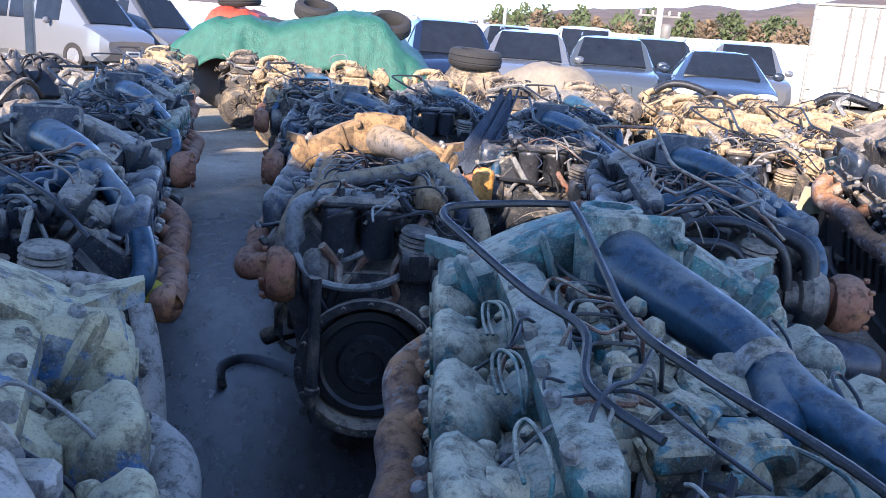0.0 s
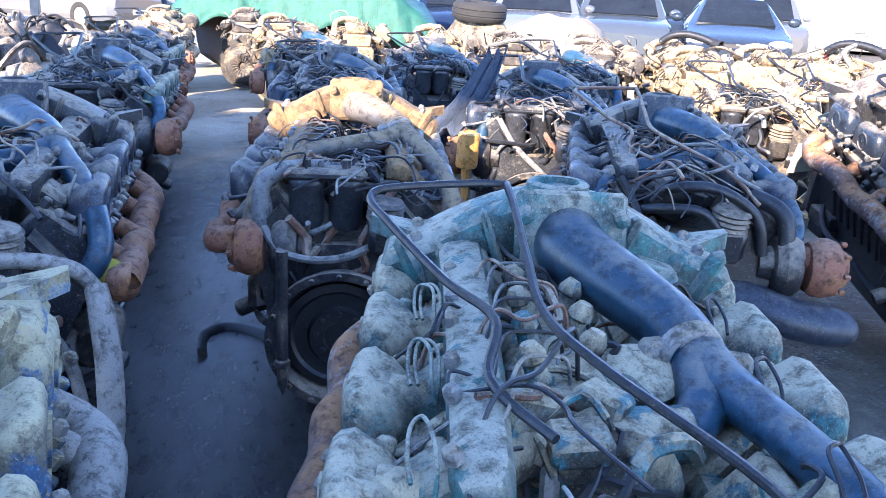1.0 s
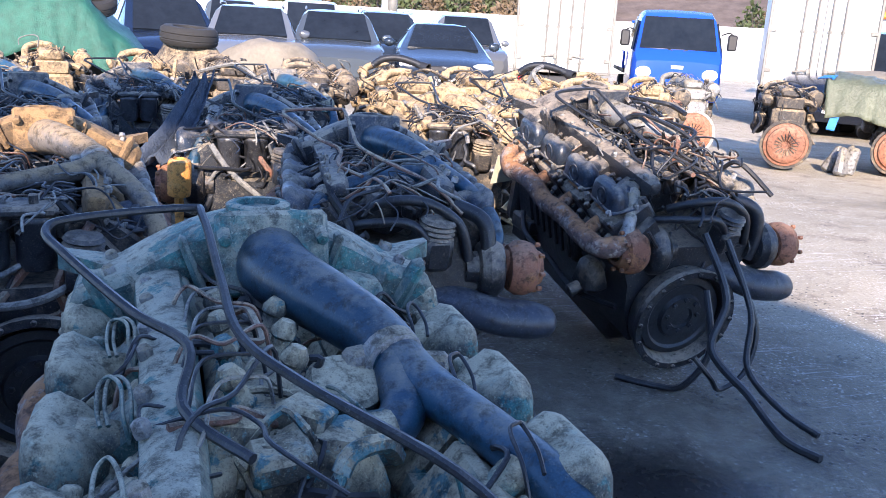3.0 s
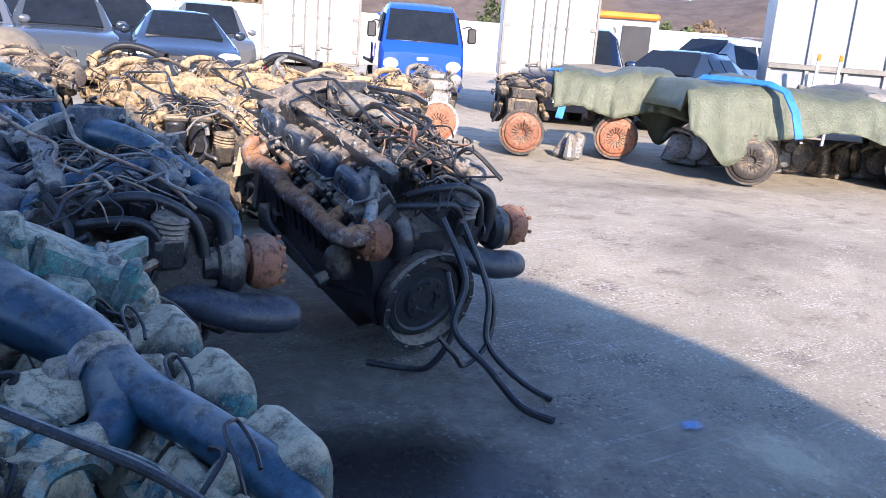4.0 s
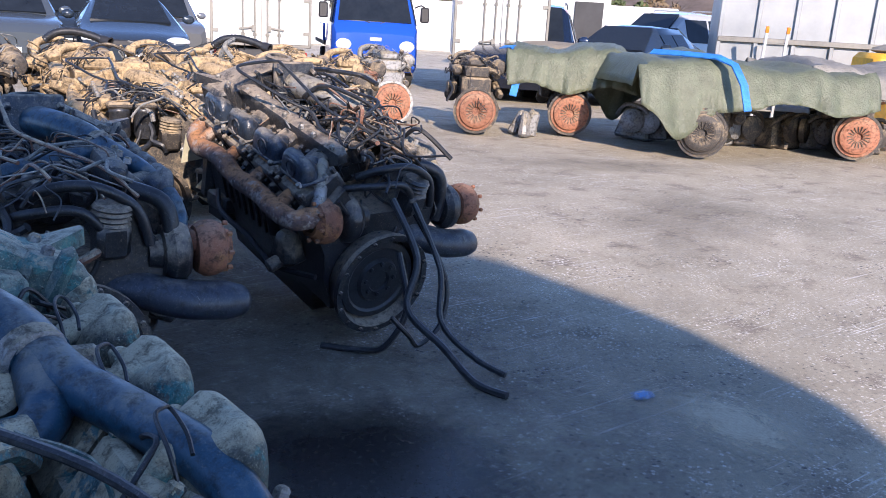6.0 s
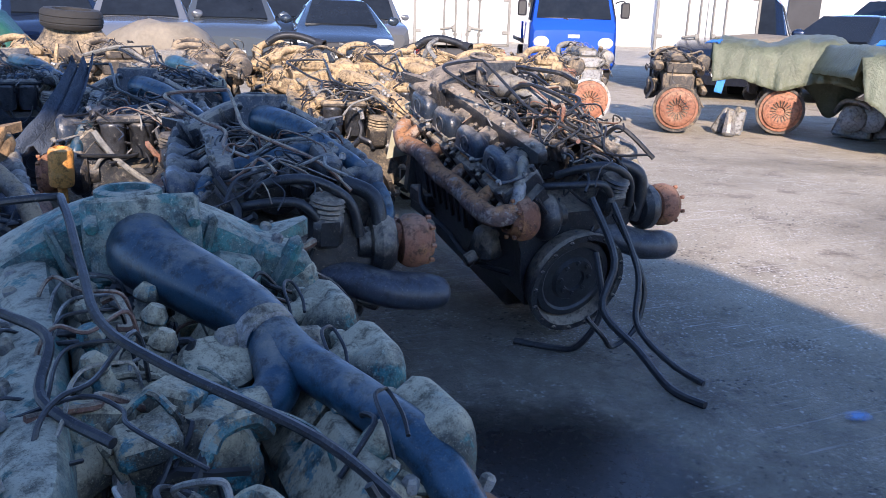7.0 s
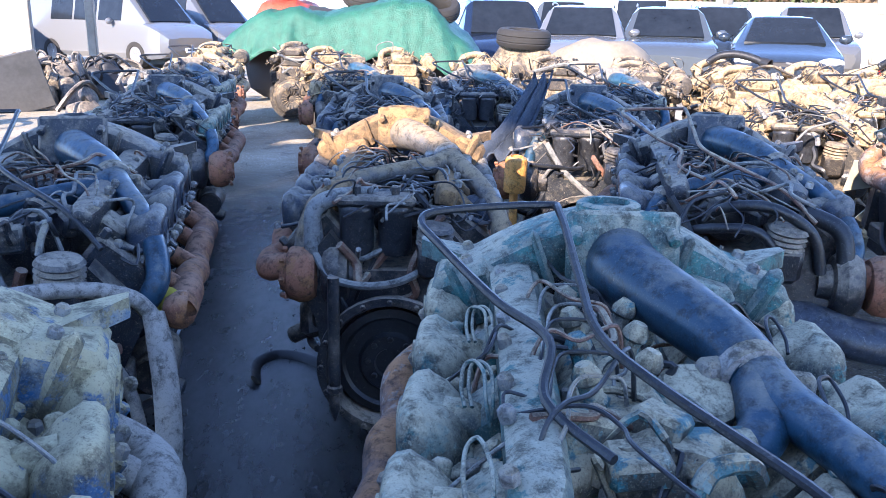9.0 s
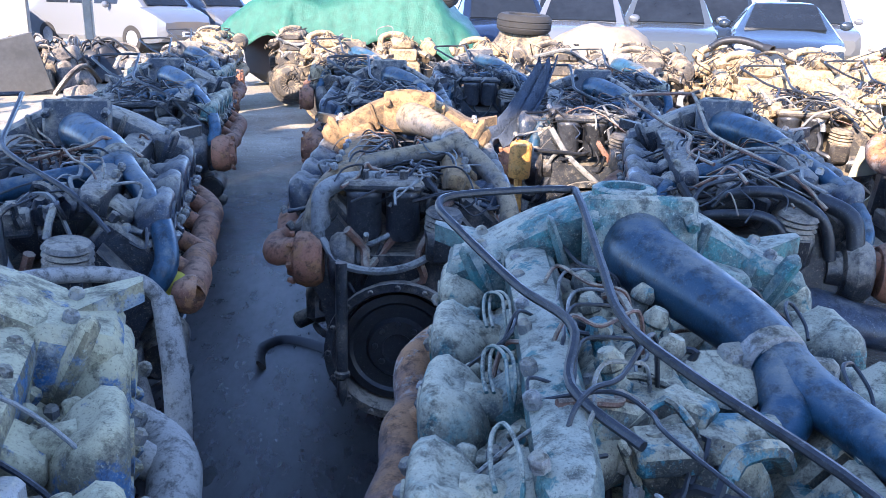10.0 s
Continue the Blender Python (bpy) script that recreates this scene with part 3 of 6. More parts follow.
    if left_drop:
        s.tube([(0.010, 0.29, 0.872), (0.014, 0.245, 0.866), (0.042, 0.185, 0.856), (0.092, 0.11, 0.838), (0.142, 0.03, 0.816), fork], [0.067, 0.066, 0.061, 0.056, 0.051, 0.046], 22, 6)
    else:
        s.tube([(0.012, 0.32, zt), (0.025, 0.24, zt + 0.014), (0.078, 0.13, zt + 0.014), (0.145, 0.03, zt - 0.005), fork], [0.066, 0.060, 0.053, 0.047, 0.041], 20, 6)
    part("inlet_elbow", s, pipe, e, "wide smooth inlet elbow pipe")
    s = Shape()
    s.lathe(fork + Vector((-0.013, 0.03, 0.008)), (0.37 if not left_drop else 0.2, -0.88, -0.25), [(0.040, 0), (0.051, 0.003), (0.051, 0.030), (0.040, 0.033)], 20)
    s.box(fork + Vector((-0.062, 0.015, 0)), (0.05, 0.035, 0.045), (0, 0, 20), 0.008)
    s.rod(fork + Vector((-0.085, 0.01, -0.005)), fork + Vector((-0.105, 0.005, -0.005)), 0.012, 6)
    s.box(fork + Vector((0.052, -0.01, -0.005)), (0.05, 0.035, 0.04), (0, 0, -15), 0.008)
    part("hose_clamp", s, "steel", e)
    s = Shape()
    if left_drop:
        s.tube([fork, (0.156, -0.095, 0.778), (0.150, -0.140, 0.762), (0.120, -0.172, 0.748), (0.07, -0.190, 0.744)], [0.043, 0.037, 0.035, 0.033, 0.032], 16, 5)
    else:
        s.tube([(0.185, -0.06, zt - 0.03), (0.13, -0.13, zt - 0.045), (0.02, -0.18, zt - 0.055), (-0.12, -0.27, zt - 0.07), (-0.22, -0.38, zt - 0.10), (-0.265, -0.46, zt - 0.18), (-0.28, -0.48, 0.61)], [0.041, 0.035, 0.031, 0.029, 0.029, 0.029, 0.031], 14, 5)
    if left_drop:
        part("branch_pipe", s, pipe, e)
        s = Shape()
        s.tube([(0.115, -0.180, 0.742), (0.03, -0.200, 0.748), (-0.06, -0.225, 0.752), (-0.14, -0.275, 0.745), (-0.22, -0.37, 0.70), (-0.28, -0.48, 0.60)], [0.040, 0.039, 0.036, 0.034, 0.034, 0.034], 16, 5)
        part("crossover_pipe", s, "pale", e, "pale dusty crossover pipe")
        s = Shape()
    s.tube([fork, (0.186, -0.108, 0.786), (0.216, -0.185, 0.778), (0.250, -0.275, 0.768), (0.284, -0.37, 0.752), (0.305, -0.46, 0.70), (0.31, -0.51, 0.60)] if left_drop else [fork, (0.222, -0.15, zt - 0.045), (0.275, -0.27, zt - 0.075), (0.325, -0.40, zt - 0.13), (0.34, -0.48, zt - 0.20), (0.31, -0.49, 0.60)], ([0.043, 0.038, 0.035, 0.034, 0.033, 0.033, 0.033] if left_drop else [0.041, 0.034, 0.031, 0.030, 0.030, 0.030]), 14, 5)
    part("branch_pipe", s, pipe, e)
    if left_drop:
        s = Shape()
        s.lathe((0.072, -0.065, 0.755), (0.1, -0.35, 1), [(0.052, 0), (0.060, 0.004), (0.060, 0.03), (0.052, 0.038), (0.02, 0.041)], 26)
        part("round_cover", s, "palecover", e, "pale round cover plate")
        # thin return lines that hook over the covers
        for side in (-1, 1):
            for k in range(4):
                y = 0.36 - 0.235 * k
                for d in (0.0, 0.010) if side < 0 and k in (1, 2) else (0.0,):
                    j = rnd.uniform(-0.012, 0.012)
                    s = Shape()
                    s.tube([(side * 0.225, y - 0.07, 0.77), (side * (0.222 + d), y - 0.06 + j, 0.805), (side * (0.226 + d), y - 0.01 + j, 0.822), (side * (0.240 + d), y + 0.025 - j, 0.824), (side * (0.254 + d), y + 0.025, 0.815), (side * (0.256 + d), y - 0.02, 0.803), (side * (0.25 + d), y - 0.055, 0.79)], 0.003, 7, 6)
                    part("return_line", s, "teal" if side < 0 else "black", e)
    # injection pump with plungers and lines
    s = Shape()
    up = 0.05 if left_drop else 0.0
    s.box((0.0 - up, 0.05, 0.68 + up), (0.15, 0.50, 0.13), (0, 0, 0), 0.02)
    s.lathe((0, 0.30, 0.68), (0, 1, 0), [(0.06, 0), (0.07, 0.01), (0.07, 0.05), (0.04, 0.055)], 16)
    s.lathe((0.01, -0.20, 0.70), (0, -1, 0), [(0.075, 0), (0.09, 0.01), (0.09, 0.06), (0.07, 0.075), (0.02, 0.08)], 20)
    pump = part("injection_pump", s, body, e)
    for k in range(8):
        s = Shape()
        s.lathe(((-0.03 if k % 2 else 0.03) - up, 0.24 - 0.055 * k, 0.735 + up), (0.35 if k % 2 == 0 else -0.35, 0, 1), [(0.02, 0), (0.023, 0.012), (0.016, 0.022), (0.016, 0.04), (0.021, 0.045), (0.021, 0.055), (0.012, 0.07)], 8)
        part("plunger", s, body, pump)
    for k in range(8):
        side = 1 if k % 2 == 0 else -1
        y0, y1 = 0.24 - 0.055 * k, 0.36 - 0.235 * (k // 2)
        dz = -0.085 if left_drop and side > 0 else 0.0
        s = Shape()
        s.tube([(side * 0.03, y0, 0.80 + dz), (side * 0.045, y0 - 0.01, 0.845 + 0.005 * k + dz), (side * 0.10, (y0 + y1) / 2 + rnd.uniform(-0.03, 0.03), 0.86 + rnd.uniform(-0.01, 0.02) + dz), (side * 0.14, y1 + 0.05, 0.865 + dz), (side * 0.165, y1 + 0.02, 0.845 + dz), (side * 0.18, y1, 0.775 + dz)], 0.0035, 6, 5)
        part("injector_line", s, rnd.choice(("black", "copper", "teal" if arch == "teal" else "black")), e)
    for side in (-1, 1):
        for k in range(0 if left_drop and side > 0 else 5 if hoses > 18 else 2):
            y0 = 0.24 - 0.10 * k + rnd.uniform(-0.02, 0.02)
            reach = rnd.uniform(0.10, 0.16)
            s = Shape()
            s.tube([(side * 0.04, y0, 0.79), (side * 0.05, y0 - 0.01, 0.835), (side * 0.075, y0 - 0.03, 0.85), (side * reach, y0 - 0.04, 0.852), (side * (reach + 0.02), y0 - 0.09, 0.85), (side * (reach + 0.03), y0 - 0.16, 0.84), (side * 0.17, y0 - 0.19, 0.80)], 0.003, 6, 5)
            part("injector_line", s, rnd.choice(("black", "hose", "copper", "steel")), e)
    # filters at the flywheel end
    if filters:
        fh = Shape()
        fh.box((-0.05, -0.47, 0.795), (0.25, 0.11, 0.035), (0, 0, 0), 0.012)
        for dx in (-0.11, 0.01):
            fh.rod((dx, -0.47, 0.80), (dx, -0.47, 0.84), 0.014, 6)
            fh.rod((dx + 0.05, -0.43, 0.80), (dx + 0.05, -0.43, 0.83), 0.010, 6)
        part("filter_head", fh, body, e)
        for dx in (-0.11, 0.01):
            s = Shape()
            s.lathe((dx, -0.475, 0.78), (0, 0, -1), [(0.052, 0), (0.056, 0.006), (0.056, 0.02), (0.053, 0.024), (0.053, 0.135), (0.045, 0.155), (0.015, 0.16)], 20)
            part("fuel_filter", s, "canister", e, "dark cylindrical fuel filter canister")
    # auxiliaries along the valley and ends
    for i in range(9):
        s = Shape()
        x, y = rnd.uniform(-0.11, 0.0 if left_drop else 0.11), rnd.uniform(-0.46, 0.30)
        s.box((x, y, rnd.uniform(0.70, 0.79)), (rnd.uniform(0.03, 0.09), rnd.uniform(0.03, 0.1), rnd.uniform(0.03, 0.07)), (rnd.uniform(-20, 20), rnd.uniform(-20, 20), rnd.uniform(-40, 40)), 0.008)
        s.lathe((x, y, 0.74), (rnd.uniform(-0.5, 0.5), rnd.uniform(-0.5, 0.5), 1), [(0.022, 0), (0.026, 0.02), (0.02, 0.05), (0.012, 0.07)], 10)
        part("fitting", s, body, e)
    for i in range(22 if hoses > 18 else 8):
        s = Shape()
        x, y = rnd.uniform(-0.12, 0.02 if left_drop else 0.12), rnd.uniform(-0.5, 0.28)
        a = (x, y, 0.78)
        s.tube(bend(rnd, a, (x + rnd.uniform(-0.1, 0.1), y + rnd.uniform(-0.1, 0.1), rnd.uniform(0.70, 0.80)), -0.035, 0.02, 3), rnd.choice((0.006, 0.009, 0.013)), 7, 3)
        s.lathe(a, (rnd.uniform(-0.4, 0.4), rnd.uniform(-0.4, 0.4), 1), [(0.010, -0.03), (0.011, -0.01), (0.008, 0.0), (0.008, 0.012), (0.005, 0.015)], 6)
        part("pipe_union", s, rnd.choice((body, body, "steel", "black")), e)
    s = Shape()
    s.lathe((0.30, -0.40, 0.36), (0, 1, 0), [(0.05, 0), (0.058, 0.01), (0.058, 0.20), (0.045, 0.22), (0.03, 0.27)], 16)
    part("starter_motor", s, "dark", e)
    s = Shape()
    s.box((0.13, -0.54, 0.63), (0.10, 0.10, 0.12), (10, 0, 8), 0.02)
    s.lathe((0.13, -0.54, 0.66), (0.1, -0.1, 1), [(0.045, 0)] + [(0.058 if k % 2 else 0.048, 0.008 + 0.008 * k) for k in range(8)] + [(0.05, 0.075), (0.02, 0.08)], 16)
    part("air_compressor", s, body, e)
    if frame_tube:
        s = Shape()
        s.tube([(-0.09, -0.36, 0.83), (-0.16, -0.26, 0.85), (-0.15, -0.15, 0.885), (-0.22, -0.07, 0.91), (-0.31, 0.06, 0.955), (-0.345, 0.13, 0.975), (-0.31, 0.17, 0.985), (-0.14, 0.215, 0.99), (-0.115, 0.17, 0.985), (-0.10, -0.02, 0.935), (-0.085, -0.16, 0.90), (-0.02, -0.27, 0.875), (0.13, -0.42, 0.82), (0.22, -0.50, 0.74)], 0.0068, 8, 6)
        part("breather_tube", s, frame_tube, e, "bent breather tube round the inlet")
    if duct:
        s = Shape()
        s.tube([(0.08, -0.44, 0.47), (0.22, -0.53, 0.45), (0.34, -0.57, 0.42), (0.46, -0.56, 0.40), (0.52, -0.55, 0.39), (0.545, -0.545, 0.385)], [0.055, 0.06, 0.065, 0.065, 0.052, 0.02], 16, 5, flat=0.85)
        part("air_duct", s, "duct" if body != "tan" else "tan", e, "dark blunt-ended air duct")
        for pts, rad in (([(-0.10, -0.46, 0.72), (-0.04, -0.54, 0.78), (0.08, -0.56, 0.79), (0.20, -0.55, 0.72), (0.24, -0.54, 0.60)], 0.017), ([(-0.16, -0.47, 0.68), (-0.08, -0.56, 0.72), (0.05, -0.58, 0.72), (0.13, -0.57, 0.62)], 0.015),
                         ([(0.20, -0.46, 0.76), (0.29, -0.50, 0.72), (0.31, -0.52, 0.62), (0.30, -0.52, 0.52)], 0.026)):
            s = Shape()
            s.tube(pts, rad, 12, 5)
            part("coolant_hose", s, "black", e, "thick black coolant hose")
    if shaft:
        s = Shape()
        s.lathe((-0.165, -0.66, 0.60), (0.0, -0.02, -1), [(0.018, 0), (0.018, 0.34), (0.024, 0.345), (0.024, 0.36), (0.015, 0.37), (0.017, 0.42), (0.01, 0.44), (0.002, 0.46)], 10)
        part("hanging_rod", s, "dark", e, "dark rod hanging over the bell housing")
        s = Shape()
        s.tube([(-0.05, -0.42, 0.80), (-0.17, -0.46, 0.80), (-0.235, -0.49, 0.77), (-0.245, -0.50, 0.70), (-0.245, -0.50, 0.56)], 0.027, 14, 5)
        part("coolant_elbow", s, "hose", e, "grey dusty coolant elbow pipe")
        s = Shape()
        s.tube([(-0.235, -0.52, 0.63), (-0.18, -0.58, 0.575), (-0.08, -0.60, 0.555), (0.03, -0.58, 0.565), (0.11, -0.52, 0.60), (0.13, -0.46, 0.66)], 0.0125, 8, 5)
        part("pale_hose", s, "hose", e, "pale grey rubber hose")
    if fan:
        s = Shape()
        s.lathe((0, 0.66, 0.40), (0, 1, 0), [(0.07, 0), (0.08, 0.02), (0.08, 0.07), (0.05, 0.09)], 20)
        hub = part("cooling_fan", s, "fan", e, "cream plastic cooling fan")
        for k in range(6):
            s = Shape()
            a = 2 * math.pi * k / 6
            ca, sa = math.cos(a), math.sin(a)
            ring = []
            for rr, ww, tw in ((0.06, 0.05, 0.03), (0.20, 0.075, 0.025), (0.29, 0.085, 0.018)):
                for w, t in ((-ww, -tw), (ww, tw)):
                    ring.append((ca * rr - sa * w, 0.72 + t, 0.40 + sa * rr + ca * w))
            back = [(x, y + 0.006, z) for x, y, z in ring]
            f = [(0, 1, 3, 2), (2, 3, 5, 4), (6, 8, 9, 7), (8, 10, 11, 9), (0, 2, 8, 6), (2, 4, 10, 8), (1, 7, 9, 3), (3, 9, 11, 5), (4, 5, 11, 10), (0, 6, 7, 1)]
            s.add(ring + back, f)
            part("blade", s, "fan", hub)
    for i in range(tangle):
        a = Vector((rnd.uniform(-0.08, 0.3), rnd.uniform(-0.1, 0.45), rnd.uniform(0.80, 0.90)))
        pts = [a]
        for k in range(6):
            a = a + Vector((rnd.uniform(-0.11, 0.13), rnd.uniform(-0.22, 0.06), 0))
            a.x = max(-0.14, min(0.36, a.x))
            a.y = max(-0.60, a.y)
            pts.append(Vector((a.x, a.y, rnd.uniform(0.80, 0.93) - 0.35 * max(0, abs(a.x) - 0.2))))
        s = Shape()
        s.tube(pts, rnd.choice((0.004, 0.005, 0.007, 0.010)), 7, 6)
        part("cable", s, rnd.choice(("black", "black", "wire", "copper")), e)
    # loose hoses and cables over the top, each its own piece
    for i in range(int(hoses * 1.7)):
        kind = rnd.random()
        side = rnd.choice((-1, 1))
        if kind < 0.55:
            a = (rnd.uniform(-0.2, 0.02 if left_drop else 0.2), rnd.uniform(-0.55, 0.25), rnd.uniform(0.76, 0.84))
            b = (rnd.uniform(-0.25, 0.10 if left_drop else 0.25), a[1] + rnd.uniform(-0.35, 0.2), rnd.uniform(0.72, 0.84))
            sag, r = rnd.uniform(-0.06, -0.01), rnd.choice((0.0025, 0.003, 0.004, 0.006))
        elif kind < 0.8:
            a = (side * 0.17, rnd.uniform(-0.4, 0.4), 0.81 - (0.08 if left_drop and side > 0 else 0.0))
            b = (side * 0.31, a[1] + rnd.uniform(-0.15, 0.15), rnd.uniform(0.55, 0.7))
            sag, r = rnd.uniform(-0.10, -0.05), rnd.choice((0.003, 0.004))
        else:
            a = (rnd.uniform(-0.25, 0.25), -0.5, rnd.uniform(0.6, 0.8))
            b = (rnd.uniform(-0.35, 0.35), -0.56, rnd.uniform(0.42, 0.7))
            sag, r = rnd.uniform(0.02, 0.12), rnd.choice((0.006, 0.009, 0.014))
        s = Shape()
        s.tube(bend(rnd, a, b, sag, 0.035), r, 7, 5)
        part("hose", s, rnd.choice(("black", "black", "hose", "copper", "black")) if body not in ("tan",) else rnd.choice(("tan", "tandark", "black", "hose")), e)
    return e


def wiring(e, seed, n, x, y, z, material):
    """A mat of thin wires and pipes too fine to pick apart."""
    rr = random.Random(seed)
    s = Shape()
    for i in range(n):
        p = Vector((rr.uniform(-x, x), rr.uniform(*y), 0))
        d = Vector((rr.uniform(-1, 1), rr.uniform(-1.4, 1.4), 0)).normalized()
        pts = []
        for k in range(4):
            top = z[1] - (z[1] - z[0]) * abs(p.x) / x
            pts.append((p.x, p.y, top + rr.uniform(-0.05, 0.035)))
            d = (d + Vector((rr.uniform(-0.8, 0.8), rr.uniform(-0.8, 0.8), 0))).normalized()
            p = p + d * rr.uniform(0.04, 0.10)
            p.x, p.y = max(-x, min(x, p.x)), max(y[0], min(y[1], p.y))
        s.tube(pts, rr.choice((0.002, 0.003, 0.004, 0.006)), 5, 3)
    return tagged(part("wiring", s, material, e), "fine tangled wires and pipes", kind="stuff")


V8S = [
    # x, y, yaw, pitch, seed, label, options
    (0.34, 1.22, 2, 0, 1, "large V8 diesel engine under pale dust with teal paint traces", dict(body="pale", cover="palecover", pipe="pipe", arch="teal", manifold="rustgold", left_drop=True, filters=False, hoses=20)),
    (-0.62, 0.66, 24, 0, 2, "cream-dusted V8 diesel engine with chipped blue valve covers", dict(body="cream", cover="cream", pipe="creampipe", arch="cream", manifold="creampipe", turbo="creampipe", hoses=14, frame_tube="")),
    (-0.27, 2.88, 6, 0, 3, "V8 diesel engine with tan inlet crossover and twin fuel filters", dict(body="dark", cover="cover", arch="ochre", pipe="dustpipe", shaft=True, hoses=26, frame_tube="", cap_z=0.985, size=0.97, turbines=(0.31, 0.40))),
    (0.86, 2.98, -6, 0, 4, "dark blue-grey V8 diesel engine with rusty turbo", dict(body="dark", cover="cover", arch="darkblue", duct=True, hoses=22, frame_tube="copper", turbines=(0.40, 0.46), filters=False)),
    (2.02, 3.36, 4, 12.5, 5, "dark oily V8 diesel engine tilted on its bell housing", dict(body="dark", cover="cover", arch="dark", pipe="steel", duct=True, fan=True, hoses=15, manifold="rustgold", turbines=(0.28, 0.50), tangle=24, filters=False)),
    (-1.16, 2.20, 17, 0, 6, "dark blue V8 diesel engine with rusty exhaust manifold", dict(body="darkblue", cover="cover", hoses=20, near=False, filters=False, size=0.98)),
    (-1.80, 4.35, 14, 0, 7, "blue-grey V8 diesel engine with pale rusted manifold", dict(body="darkblue", cover="palecover", hoses=22)),
    (-0.62, 4.75, 8, 0, 8, "dark blue V8 diesel engine among other scrap engines", dict(body="darkblue", cover="cover", hoses=20)),
    (0.50, 4.40, -3, 0, 9, "grey V8 diesel engine with fuel filters and orange rust", dict(body="darkblue", cover="cover", pipe="pipe", hoses=22)),
    (-0.15, 6.3, 8, 0, 10, "dark blue V8 diesel engine in the yard", dict(body="darkblue", cover="cover", hoses=18)),
    (0.85, 6.3, -4, 0, 11, "grey dusty V8 diesel engine in the yard", dict(body="darkblue", cover="palecover", hoses=18)),
    (1.72, 4.85, -12, 0, 12, "tan dust-caked V8 diesel engine behind the front row", dict(body="tandark", cover="tan", pipe="tan", arch="tan", manifold="tan", turbo="tandark", hoses=22)),
    (2.45, 5.6, -14, 0, 13, "tan dust-covered V8 diesel engine in sunlight", dict(body="tan", cover="tan", pipe="tan", arch="tan", manifold="tan", turbo="tandark", hoses=22)),
    (-1.25, 7.0, 12, 0, 14, "dusty V8 diesel engine with fuel filters", dict(body="tandark", cover="tan", pipe="pipe", arch="tandark", hoses=18)),
    (-2.45, 6.35, 14, 0, 15, "blue-grey V8 diesel engine with loose cables", dict(body="darkblue", cover="palecover", hoses=18)),
    (-3.05, 8.3, 14, 0, 16, "tan dusty V8 diesel engine in sunlight", dict(body="tandark", cover="tan", pipe="tan", arch="tan", manifold="tan", hoses=16)),
]
for x, y, yaw, pitch, seed, label, opt in V8S:
    e = v8_engine(pose(x, y, 0.085 * (pitch > 0) + 0.04 * (seed == 6), pitch, 0, yaw), seed, label, **opt)
    if seed != 2:
        near_row = seed in (1, 3, 4, 5, 6)
        wide, top = (0.10, 0.775) if seed in (1, 5) else (0.30, 0.80) if near_row else (0.32, 0.85)
        sandy = opt["body"] in ("tan", "tandark")
        wiring(e, seed, 8 if near_row else 26, wide, (-0.50, 0.27), (top - 0.09, top), "tan" if sandy else "hose")
        wiring(e, seed + 50, 26 if near_row else 44, wide, (-0.52, 0.27), (top - 0.08, top), "wire")

# ---- added unseen slabs behind the camera: their shade falls over the near engines ----
# pale, so the slabs also bounce some light into the shade
MAT["shed"] = plain("shade_caster_sheet", (0.55, 0.56, 0.57), 0.6)
CASTER_Y = -5.0


def slab(name, outline, label, thick=0.25):
    s = Shape()
    s.prism(outline, 1, CASTER_Y - thick, CASTER_Y)
    return solo(name, s, "shed", Matrix(), label, "shed", kind="structure")


# invented outlines; edge, gap and slit are cut to shape the shadow
slab("wall_south", [(-9.5, 0), (0.45, 0), (0.62, 2.6), (0.85, 3.1), (0.70, 3.5), (0.27, 3.97), (-0.5, 4.4), (-1.2, 4.62), (-9.5, 4.62)], "unseen grey wall added to shade the near engines")
slab("shed_gable", [(-2.62, 4.62), (-1.2, 4.62), (-1.9, 4.85), (-2.35, 5.7), (-2.62, 6.1)], "unseen grey gable slab added to cast shade")
slab("shed_panel", [(-5.9, 4.62), (-3.72, 4.62), (-3.72, 5.2), (-5.9, 5.35)], "unseen grey panel added to cast shade")
slab("shed_eave", [(-5.9, 5.35), (-3.45, 5.2), (-2.62, 5.2), (-2.62, 6.1), (-5.9, 6.5)], "unseen grey slab added to cast shade above the gap")
slab("shed_bay", [(-9.5, 4.62), (-6.0, 4.62), (-6.0, 6.4), (-9.5, 6.4)], "unseen grey slab added to shade the left engines")


